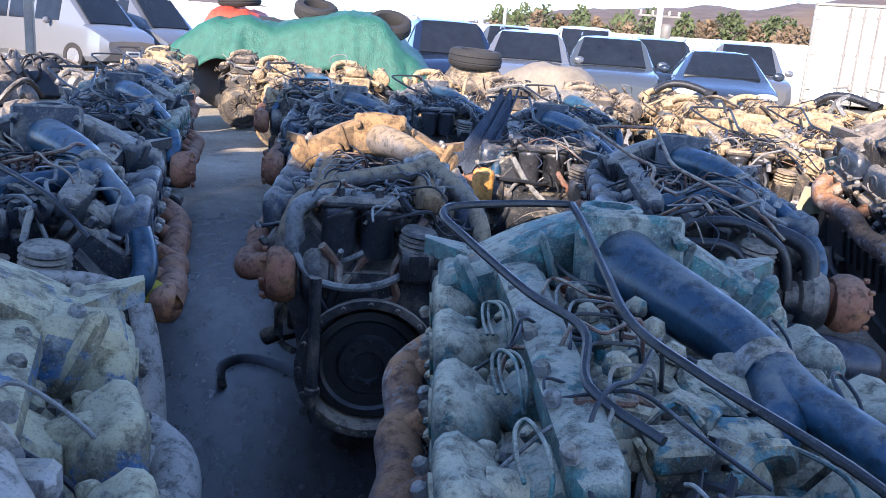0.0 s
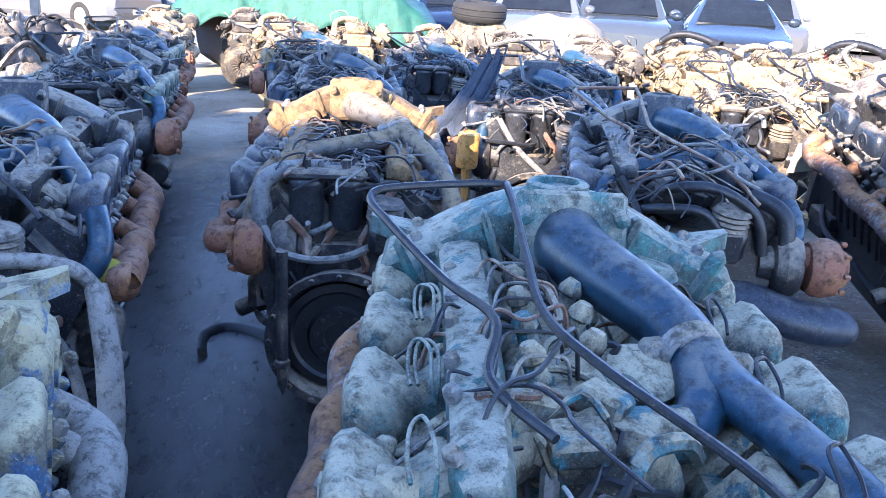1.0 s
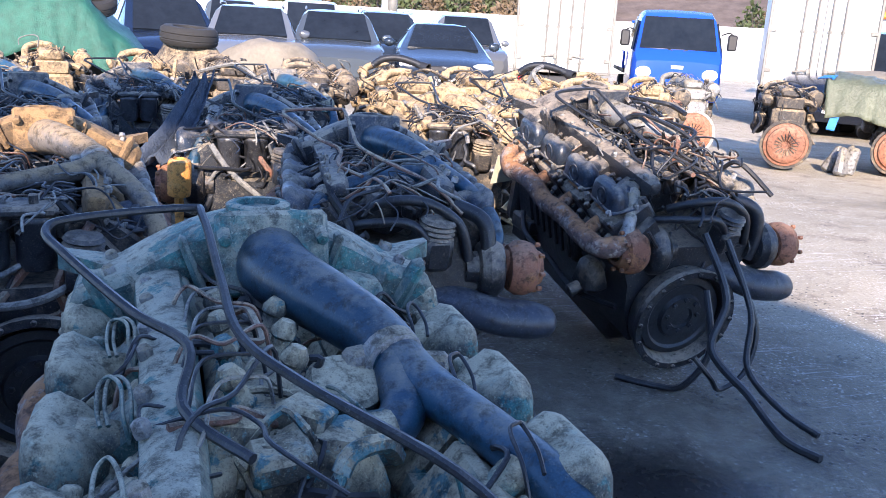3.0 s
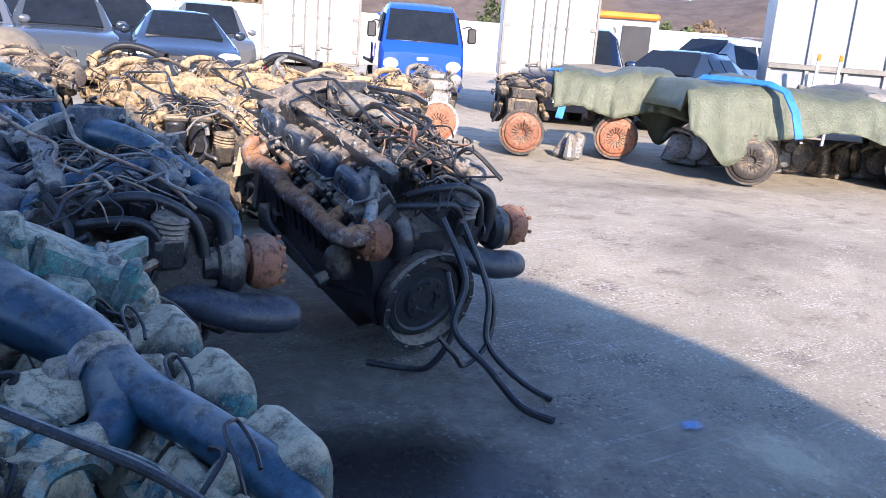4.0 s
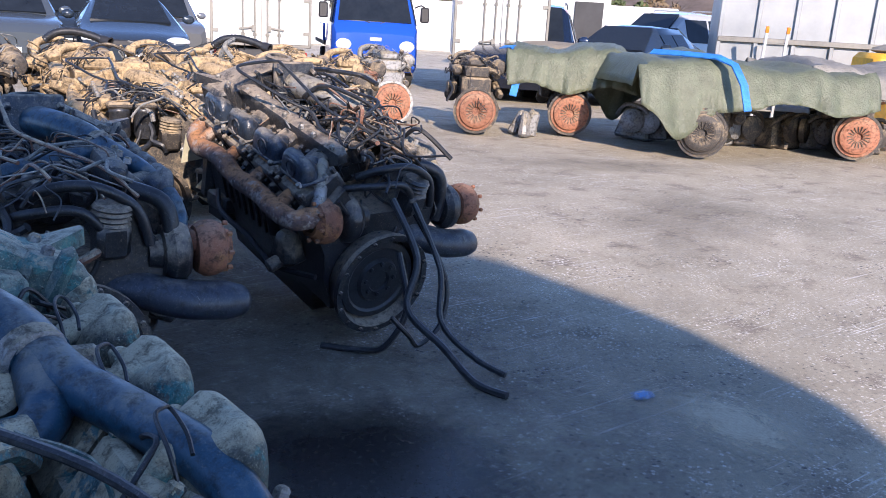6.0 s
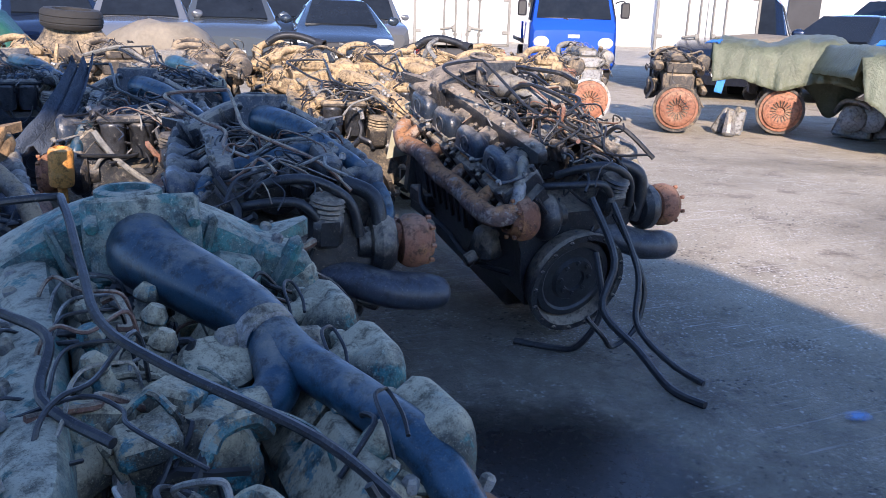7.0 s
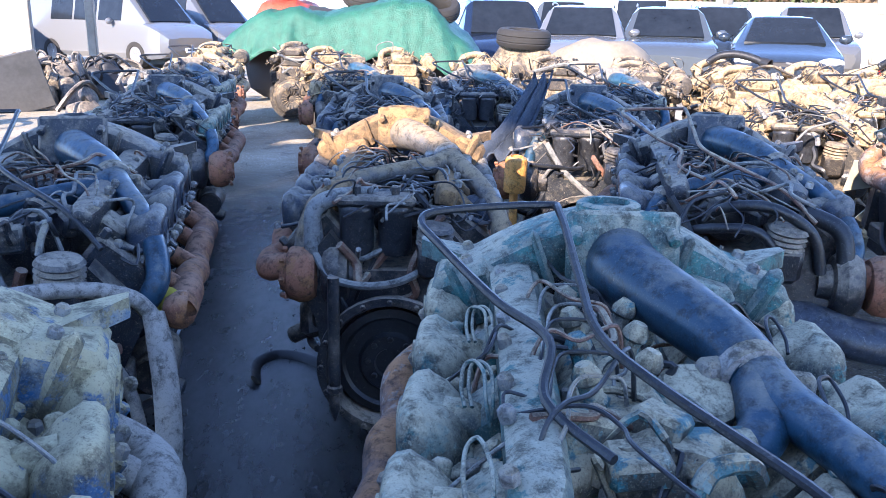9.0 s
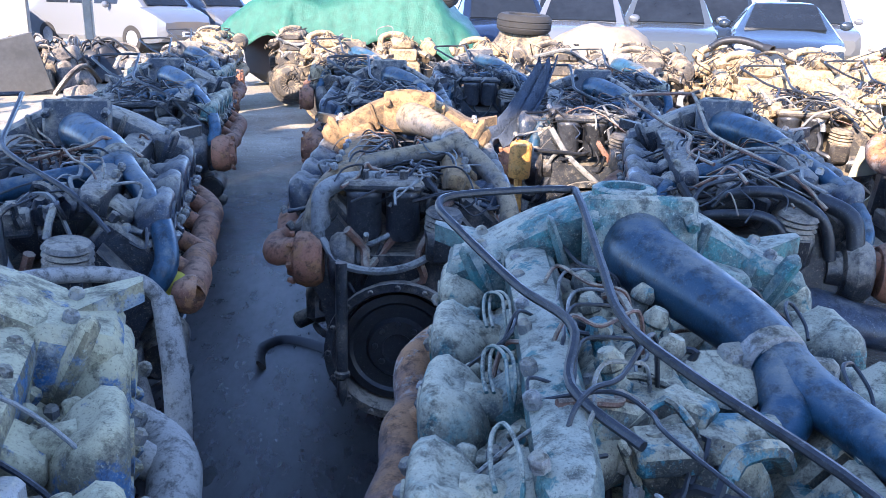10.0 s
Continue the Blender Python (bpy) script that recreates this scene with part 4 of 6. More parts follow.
# ---- inline engines of the sunlit rows ----
def inline_engine(m, seed, label, body="tan", dark="tandark", hose=True, clutch="clutch", tilt=0.0, wires=26, group="scrap inline engines"):
    rnd = random.Random(seed)
    e = thing("engine", m, label, "engine", group)
    s = Shape()
    s.box((0, 0, 0.46), (0.36, 0.98, 0.46), (0, 0, 0), 0.03)
    part("block", s, body, e)
    for i in range(10):
        s = Shape()
        s.box((rnd.choice((-1, 1)) * rnd.uniform(0.17, 0.2), rnd.uniform(-0.42, 0.42), rnd.uniform(0.28, 0.66)), (0.07, rnd.uniform(0.04, 0.2), rnd.uniform(0.03, 0.12)), (rnd.uniform(-15, 15), 0, 0), 0.01)
        part("casting_boss", s, body, e)
    s = Shape()
    s.box((0, 0.02, 0.12), (0.32, 0.9, 0.24), (180, 0, 0), 0.04, 0.85)
    part("oil_pan", s, dark, e)
    s = Shape()
    s.box((0, 0, 0.75), (0.30, 0.96, 0.13), (0, 0, 0), 0.015)
    part("cylinder_head", s, body, e)
    for k in range(3):
        s = Shape()
        s.box((0.0, -0.31 + 0.31 * k, 0.86), (0.23, 0.285, 0.11), (rnd.uniform(-2, 2), 0, 0), 0.03)
        s.rod((0.0, -0.31 + 0.31 * k, 0.91), (0, -0.31 + 0.31 * k, 0.935), 0.02, 8)
        part("rocker_cover", s, body, e)
    s = Shape()
    s.lathe((0, -0.49, 0.30), (0, -1, 0), [(0.22, 0), (0.255, 0.04), (0.265, 0.12), (0.275, 0.125), (0.275, 0.145), (0.245, 0.145), (0.24, 0.10), (0.05, 0.10)], 32)
    part("bell_housing", s, body, e)
    s = Shape()
    s.lathe((0, -0.60, 0.30), (0, -1, 0), [(0.235, 0), (0.24, 0.02), (0.24, 0.05), (0.21, 0.055), (0.20, 0.085), (0.15, 0.105), (0.12, 0.10), (0.05, 0.085), (0.045, 0.06), (0.03, 0.06)], 36)
    f = part("flywheel", s, clutch, e, "orange rusty clutch and flywheel")
    for k in range(18):
        a = 2 * math.pi * k / 18
        s = Shape()
        c, d = math.cos(a), math.sin(a)
        s.tube([(0.055 * c, -0.692, 0.30 + 0.055 * d), (0.125 * c, -0.708, 0.30 + 0.125 * d)], 0.006, 5, 1)
        part("spring_finger", s, dark, f)
    # exhaust side and inlet side
    s = Shape()
    s.tube([(0.22, 0.42, 0.74), (0.26, 0.3, 0.74), (0.27, 0.0, 0.74), (0.26, -0.3, 0.74), (0.25, -0.38, 0.70)], 0.045, 10, 4)
    iron = rnd.choice((body, "rust"))
    log = part("exhaust_manifold", s, iron, e)
    for k in range(6):
        s = Shape()
        s.tube([(0.14, 0.39 - 0.155 * k, 0.76), (0.20, 0.39 - 0.155 * k, 0.765), (0.255, 0.37 - 0.155 * k, 0.74)], 0.032, 8, 3)
        part("port_runner", s, iron, log)
    s = Shape()
    c = Vector((0.30, -0.10, 0.80))
    s.lathe(c, (0, 1, 0), [(0.04, -0.14), (0.08, -0.13), (0.09, -0.10), (0.09, -0.06), (0.05, -0.04), (0.05, 0.03), (0.09, 0.05), (0.10, 0.08), (0.09, 0.12), (0.05, 0.13), (0.05, 0.17)], 18)
    part("turbocharger", s, rnd.choice((body, dark)), e)
    s = Shape()
    s.box((-0.24, 0.02, 0.76), (0.12, 0.86, 0.12), (0, 0, 0), 0.03)
    s.tube([(-0.24, 0.30, 0.80), (-0.22, 0.36, 0.90), (-0.1, 0.44, 0.94), (0.02, 0.42, 0.93)], 0.036, 12, 4)
    part("inlet_manifold", s, body, e)
    s = Shape()
    s.box((-0.27, 0.0, 0.52), (0.13, 0.36, 0.16), (0, 0, 0), 0.02)
    for k in range(6):
        s.rod((-0.27, 0.14 - 0.055 * k, 0.59), (-0.27, 0.14 - 0.055 * k, 0.65), 0.016, 8)
    part("injection_pump", s, dark, e)
    for k in range(2):
        s = Shape()
        s.lathe((0.25, 0.25 - 0.14 * k, 0.62), (0, 0, -1), [(0.05, 0), (0.055, 0.01), (0.055, 0.18), (0.03, 0.21)], 16)
        part("oil_filter", s, rnd.choice((dark, "canister", "orange")), e)
    s = Shape()
    s.lathe((-0.26, 0.36, 0.40), (0, 1, 0), [(0.05, 0), (0.085, 0.01), (0.085, 0.12), (0.05, 0.13), (0.05, 0.16), (0.06, 0.165), (0.05, 0.185)], 16)
    part("alternator", s, dark, e)
    for (px, pz, pr) in ((0, 0.32, 0.15), (0.02, 0.62, 0.11), (-0.2, 0.52, 0.07)):
        s = Shape()
        s.lathe((px, 0.50, pz), (0, 1, 0), [(pr, 0), (pr, 0.02), (pr * 0.85, 0.03), (pr * 0.85, 0.05), (pr, 0.06), (pr, 0.08), (pr * 0.4, 0.09)], 20)
        part("pulley", s, dark, e)
    if hose:
        s = Shape()
        y0 = rnd.uniform(-0.3, 0.1)
        s.tube([(-0.16, y0 + 0.30, 0.94), (-0.06, y0 + 0.27, 1.01), (0.08, y0 + 0.23, 1.03), (0.23, y0 + 0.17, 1.0), (0.33, y0 + 0.12, 0.96)], 0.036, 12, 8, ribs=1)
        part("inlet_hose", s, "black", e, "ribbed black rubber inlet hose")
        s = Shape()
        s.lathe((0.33, y0 + 0.12, 0.96), (0.7, -0.55, -0.25), [(0.045, -0.02), (0.05, 0), (0.05, 0.05), (0.054, 0.055), (0.054, 0.065), (0.042, 0.065), (0.04, 0.01), (0.02, 0.0)], 18)
        part("hose_mouth", s, "wire", e, "open black hose mouth")
    for i in range(wires):
        sd = rnd.choice((-1, 1))
        a = (sd * rnd.uniform(0.05, 0.32), rnd.uniform(-0.5, 0.45), rnd.uniform(0.55, 0.95))
        b = (rnd.uniform(-0.36, 0.36), a[1] + rnd.uniform(-0.5, 0.5), rnd.uniform(0.3, 0.95))
        s = Shape()
        s.tube(bend(rnd, a, b, rnd.uniform(-0.12, 0.1), 0.07), rnd.choice((0.004, 0.006, 0.008, 0.012, 0.018)), 6, 4)
        part("hose", s, rnd.choice((body, dark, "black", "hose")), e)
    for i in range(7):
        s = Shape()
        sd = rnd.choice((-1, 1))
        s.box((sd * rnd.uniform(0.2, 0.33), rnd.uniform(-0.45, 0.45), rnd.uniform(0.35, 0.9)), (rnd.uniform(0.04, 0.12), rnd.uniform(0.05, 0.16), rnd.uniform(0.04, 0.12)), (rnd.uniform(-30, 30), rnd.uniform(-30, 30), rnd.uniform(-30, 30)), 0.012)
        part("bracket", s, rnd.choice((body, dark)), e)
    wiring(e, seed, 30, 0.36, (-0.5, 0.5), (0.72, 0.95), body)
    wiring(e, seed + 50, 40, 0.36, (-0.5, 0.5), (0.72, 0.94), "wire")
    return e


ROW = [
    # sunlit row in front of the cars
    (-1.2, 9.6, 10, 21, False), (-0.2, 8.6, 6, 22, False), (0.55, 8.2, 2, 23, False), (1.35, 8.4, 0, 24, False), (2.1, 8.2, -8, 25, True), (2.9, 8.0, -12, 26, False), (3.6, 8.0, -16, 27, True), (4.3, 8.05, -22, 28, False),
    (2.0, 6.9, -10, 29, False), (2.9, 6.7, -15, 30, False), (3.55, 6.6, -20, 31, False), (3.35, 5.6, -24, 41, False), (1.2, 7.3, -4, 32, False),
    (-2.0, 9.4, 12, 33, False), (-3.6, 10.2, 14, 34, False), (-2.8, 11.0, 8, 35, False),
]
for x, y, yaw, seed, hose in ROW:
    rr = random.Random(seed)
    inline_engine(pose(x, y, 0, 0, 0, yaw), seed, rr.choice(("tan dust-covered inline diesel engine standing in sunlight", "sandy dusty diesel engine with tangled pipes in the yard")) if not hose else "tan dusty inline diesel engine with a ribbed inlet hose", hose=hose,
                  body="tan" if rr.random() < 0.75 else "tandark", clutch="tandark")
inline_engine(pose(4.72, 7.62, 0, 0, 0, -30), 51, "dusty inline diesel engine with a bare rusty flywheel", hose=False, body="tan", clutch="clutch", wires=18)
inline_engine(pose(6.95, 8.30, 0, 0, 0, -34), 52, "dark inline diesel engine with an orange clutch", hose=False, body="tandark", clutch="clutch", wires=20)
inline_engine(pose(8.15, 7.85, 0, 0, 0, -38), 53, "inline diesel engine with orange clutch under a tarpaulin", hose=False, body="tandark", clutch="clutch", wires=6)
inline_engine(pose(8.45, 5.95, 0, 0, 0, -48), 54, "inline diesel engine with grey clutch under a tarpaulin", hose=False, body="tandark", clutch="tandark", wires=8)
inline_engine(pose(9.3, 6.35, 0, 0, 0, 130), 55, "greasy inline diesel engine with pulleys under a tarpaulin", hose=False, body="tandark", clutch="clutch", wires=8)
inline_engine(pose(10.4, 5.2, 0, 0, 0, -50), 56, "greasy inline diesel engine with rusty clutch under a grey sheet", hose=False, body="tandark", clutch="clutch", wires=8)
inline_engine(pose(6.2, 9.3, 0, 0, 0, -20), 57, "pile-worn aluminium diesel engine with loose pipes", hose=False, body="steel", clutch="clutch", wires=20)


# ---- vehicles ----
MAT["glass"] = plain("dark_car_glass", (0.014, 0.018, 0.024), 0.13, 0.0, 0.3, 6, 0.0)
MAT["glass"].node_tree.nodes["Principled BSDF"].inputs["Specular IOR Level"].default_value = 0.3
MAT["tyre"] = plain("tyre_rubber", (0.022, 0.021, 0.02), 0.85, relief=0.2)
MAT["alloy"] = plain("alloy_rim", (0.42, 0.43, 0.45), 0.35, 0.7)
MAT["lamp"] = plain("lamp_lens", (0.62, 0.64, 0.66), 0.12, 0.2, 0.1)
MAT["trimblack"] = plain("black_trim", (0.02, 0.02, 0.022), 0.5)
MAT["redlens"] = plain("red_lens", (0.45, 0.02, 0.02), 0.2)
MAT["barwhite"] = plain("plate_white", (0.7, 0.7, 0.68), 0.5)
MAT["barbar"] = plain("plate_bar", (0.05, 0.05, 0.06), 0.6)


def car_paint(name, col, dirty=0.0):
    m = dusty(name, col, (0.42, 0.38, 0.30), dirty, 0.22, 0.25 if max(col) < 0.5 else 0.0, clean=True)
    m.node_tree.nodes["Principled BSDF"].inputs["Coat Weight"].default_value = 0.5
    return m


PAINT = {
    "silver": car_paint("silver_paint", (0.14, 0.15, 0.165)), "pale": car_paint("pale_silver_paint", (0.16, 0.168, 0.18)), "white": car_paint("white_paint", (0.44, 0.45, 0.45)), "navy": car_paint("navy_paint", (0.012, 0.022, 0.05)),
    "grey": car_paint("grey_paint", (0.10, 0.12, 0.14)), "black": car_paint("black_paint", (0.025, 0.035, 0.05)), "blue": car_paint("truck_blue", (0.015, 0.08, 0.50)), "taxi": car_paint("yellow_car_paint", (0.75, 0.45, 0.03)),
}


def wheel(parent, x, y, r, w, outward):
    s = Shape()
    s.lathe((x, y, r), (outward, 0, 0), [(r * 0.62, -w / 2), (r * 0.95, -w / 2), (r, -w / 3), (r, w / 3), (r * 0.95, w / 2), (r * 0.64, w / 2), (r * 0.60, w / 2 - 0.02)], 24)
    t = part("wheel", s, "tyre", parent)
    s = Shape()
    s.lathe((x, y, r), (outward, 0, 0), [(r * 0.63, w / 2 - 0.015), (r * 0.55, w / 2 - 0.05), (r * 0.2, w / 2 - 0.03), (r * 0.16, w / 2 - 0.005), (r * 0.02, w / 2)], 24)
    for k in range(5):
        a = 2 * math.pi * k / 5
        s.box((x + outward * (w / 2 - 0.025), y + r * 0.36 * math.cos(a), r + r * 0.36 * math.sin(a)), (0.03, r * 0.5, r * 0.16), (math.degrees(a), 0, 0), 0.008)
    part("rim", s, "alloy", t)


def car(m, paint, label, length=4.6, width=1.85, height=1.68, hood=1.02, kind="suv", category="car"):
    """Nose at -y. Body lofted over stations of (y, half width, sill, belt, half roof, roof)."""
    c = thing(category, m, label, category, "parked vehicles")
    L, w, h = length, width / 2, height
    nose = -L / 2
    if kind == "van":
        st = [(0.0, 0.80, 0.45, 0.72, 0.74, 0.74), (0.03, 0.95, 0.28, 0.86, 0.86, 0.88), (0.09, 1, 0.24, 1.0, 0.90, 1.03), (0.13, 1, 0.24, 1.06, 0.86, 1.10), (0.27, 1, 0.24, 1.12, 0.80, h - 0.08), (0.36, 1, 0.24, 1.12, 0.80, h), (0.80, 1, 0.24, 1.12, 0.80, h), (0.97, 0.98, 0.26, 1.12, 0.78, h - 0.06), (1.0, 0.94, 0.36, 1.10, 0.76, h - 0.18)]
        glass = (2, 4)
    elif kind == "sedan":
        st = [(0.0, 0.78, 0.40, 0.55, 0.72, 0.60), (0.03, 0.94, 0.24, 0.68, 0.84, 0.72), (0.12, 1, 0.20, 0.80, 0.90, 0.84), (0.28, 1, 0.20, hood - 0.06, 0.90, hood), (0.43, 1, 0.20, hood, 0.68, h - 0.04), (0.50, 1, 0.20, hood, 0.66, h), (0.66, 1, 0.20, hood, 0.66, h - 0.01), (0.84, 1, 0.22, hood, 0.80, hood + 0.06), (0.97, 0.95, 0.28, hood - 0.04, 0.84, hood), (1.0, 0.86, 0.40, hood - 0.12, 0.8, hood - 0.06)]
        glass = (3, 4)
    else:
        st = [(0.0, 0.80, 0.42, 0.70, 0.74, 0.74), (0.03, 0.95, 0.26, 0.84, 0.86, 0.87), (0.12, 1, 0.22, hood - 0.10, 0.90, hood - 0.05), (0.26, 1, 0.22, hood - 0.04, 0.90, hood + 0.02), (0.40, 1, 0.22, hood + 0.02, 0.74, h - 0.05), (0.47, 1, 0.22, hood + 0.02, 0.72, h), (0.85, 1, 0.22, hood + 0.04, 0.72, h - 0.03), (0.96, 0.98, 0.26, hood + 0.04, 0.74, hood + 0.22), (1.0, 0.92, 0.40, hood, 0.80, hood + 0.06)]
        glass = (3, 4)
    rings = []
    for t, kw, sill, belt, kr, roof in st:
        y = nose + t * L
        wb, wr = w * kw, w * kr
        half = [(wb * 0.90, sill), (wb * 0.99, sill + 0.12), (wb, (sill + belt) / 2 + 0.05), (wb * 0.965, belt), (wr, roof - min(0.10, (roof - belt) * 0.25)), (wr * 0.86, roof - 0.015), (wr * 0.45, roof + 0.012)]
        ring = [(x, y, z) for x, z in half] + [(-x, y, z) for x, z in half[::-1]]
        rings.append(ring)
    s = Shape()
    s.loft(rings)
    part("body", s, PAINT[paint], c, "", 30)

    def lerp(a, b, t):
        return tuple(a[i] + (b[i] - a[i]) * t for i in range(3))

    def pane(q, name, inset=0.07, proud=0.012):
        """A thin glass plate just proud of the quad q."""
        cx = Vector([sum(p[i] for p in q) / 4 for i in range(3)])
        n = (Vector(q[1]) - Vector(q[0])).cross(Vector(q[3]) - Vector(q[0])).normalized()
        mid = Vector((0, nose + 0.55 * L, 0.9))
        if n.dot(cx - mid) < 0:
            n = -n
        inner = [Vector(p).lerp(cx, inset) for p in q]
        s = Shape()
        s.add([p + n * proud for p in inner] + [p - n * 0.01 for p in inner], [(0, 1, 2, 3), (4, 7, 6, 5), (0, 4, 5, 1), (1, 5, 6, 2), (2, 6, 7, 3), (3, 7, 4, 0)])
        part(name, s, "glass", c)

    a, b = rings[glass[0] if kind != "van" else 3], rings[glass[1]]
    # windscreen between hood and roof stations: top corners of each ring
    pane([a[5], a[8], b[8], b[5]], "windscreen", 0.05, 0.05)
    r0, r1 = rings[-3 if kind != "sedan" else -4], rings[-2 if kind != "sedan" else -3]
    pane([r0[5], r0[8], r1[8], r1[5]], "rear_window", 0.06, 0.05)
    for side in (0, 1):
        i3, i4 = (3, 4) if side == 0 else (10, 9)
        k0 = glass[1]
        kend = len(rings) - 3 if kind != "sedan" else len(rings) - 4
        fr, bk = rings[k0], rings[kend]
        n = 3 if kind != "sedan" else 2
        for j in range(n):
            t0, t1 = j / n + 0.01, (j + 1) / n - 0.01
            pane([lerp(fr[i3], bk[i3], t0), lerp(fr[i3], bk[i3], t1), lerp(fr[i4], bk[i4], t1), lerp(fr[i4], bk[i4], t0)], "side_window", 0.04)
        sg = 1 if side == 0 else -1
        s = Shape()
        s.lump((sg * (w + 0.10), nose + 0.33 * L, hood + 0.10), (0.11, 0.06, 0.08), side, 0.1, 8)
        part("mirror", s, PAINT[paint], c)
        s = Shape()
        s.lump((sg * w * 0.72, nose + 0.045 * L, hood * 0.74), (0.20, 0.10, 0.075), 3, 0.05, 10)
        part("headlight", s, "lamp", c)
        s = Shape()
        s.lump((sg * w * 0.80, nose + 0.985 * L, hood * 0.95), (0.12, 0.08, 0.10), 3, 0.05, 8)
        part("tail_light", s, "redlens", c)
        for yy in (nose + 0.19 * L, nose + 0.80 * L):
            wheel(c, sg * (w - 0.10), yy, 0.33, 0.22, sg)
        if kind == "suv":
            s = Shape()
            s.tube([(sg * w * 0.66, nose + 0.46 * L, h + 0.0), (sg * w * 0.66, nose + 0.50 * L, h + 0.05), (sg * w * 0.66, nose + 0.78 * L, h + 0.05), (sg * w * 0.66, nose + 0.84 * L, h - 0.02)], 0.016, 6, 3)
            part("roof_rail", s, "alloy", c)
    s = Shape()
    s.box((0, nose + 0.015 * L, hood * 0.68), (w * 0.9, 0.06, 0.12), (0, 0, 0), 0.02)
    part("grille", s, "trimblack", c)
    s = Shape()
    s.box((0, nose - 0.005, hood * 0.45), (0.42, 0.03, 0.11), (0, 0, 0), 0.005)
    p = part("number_plate", s, "barwhite", c)
    s = Shape()
    s.box((0, nose - 0.022, hood * 0.45), (0.32, 0.006, 0.05), (0, 0, 0), 0.002)
    part("plain_bar", s, "barbar", p)
    return c


CARS = [
    (-0.37, 17.6, 12, "navy", "dark blue estate car parked behind the engines", dict(height=1.72)),
    (1.40, 17.6, -6, "silver", "pale silver crossover car parked in the row", dict(height=1.62)),
    (3.10, 17.7, -8, "grey", "dark grey crossover car parked facing the engines", dict(height=1.62)),
    (5.05, 16.6, -12, "black", "dark blue saloon car parked facing the engines", dict(height=1.47, kind="sedan", length=4.7, hood=0.98)),
    (7.15, 21.6, -10, "silver", "silver crossover car with roof rails in the second row", dict(height=1.78)),
    (5.05, 21.8, -8, "black", "black crossover car in the second row", dict(height=1.75)),
    (3.40, 24.0, -6, "white", "white van in the back row of vehicles", dict(height=1.95, kind="van", length=5.0)),
    (-0.90, 23.6, 14, "taxi", "yellow van parked in the back row", dict(height=1.92, kind="van", length=4.9)),
    (1.35, 25.6, 0, "grey", "grey people carrier in the back row", dict(height=1.9, length=4.7)),
    (5.2, 26.5, -6, "grey", "grey estate car in the back row", dict(height=1.8)),
    (-10.25, 21.3, 66, "pale", "silver passenger van parked beside the yard", dict(height=1.95, kind="van", length=5.1)),
    (-9.6, 23.9, 62, "pale", "silver passenger van standing behind another van", dict(height=1.95, kind="van", length=5.1)),
    (-10.3, 28.2, -160, "pale", "grey hatchback car standing at the back", dict(height=1.8)),
    (-14.2, 19.5, 200, "grey", "grey van with red tail lamps", dict(height=1.95, kind="van")),
    (11.6, 12.4, -46, "navy", "dark blue crossover car with a pale covered bonnet", dict(height=1.75)),
    (13.4, 11.3, -75, "black", "dark navy saloon car with curved roof", dict(height=1.46, kind="sedan", length=4.9, hood=0.98)),
]
for x, y, yaw, paint, label, o in CARS:
    car(pose(x, y, 0, 0, 0, yaw), paint, label, **o)

s = Shape()
s.lump((0, 0, 0.98), (0.80, 0.62, 0.12), 5, 0.1, 14)
MAT["cloth"] = plain("beige_sheet", (0.21, 0.18, 0.135), 0.9, relief=0.4)
solo("bonnet_cover", s, "cloth", pose(10.62, 10.72, 0, 0, 0, -46), "cream sheet lying over the car bonnet", "cover")

# ---- box trucks ----
MAT["boxwhite"] = plain("white_box_panel", (0.50, 0.50, 0.48), 0.45, vary=0.06, scale=3, relief=0.02)
MAT["galv"] = plain("galvanised_frame", (0.20, 0.19, 0.165), 0.6, 0.2)
MAT["chassis"] = plain("truck_chassis", (0.04, 0.04, 0.042), 0.7)


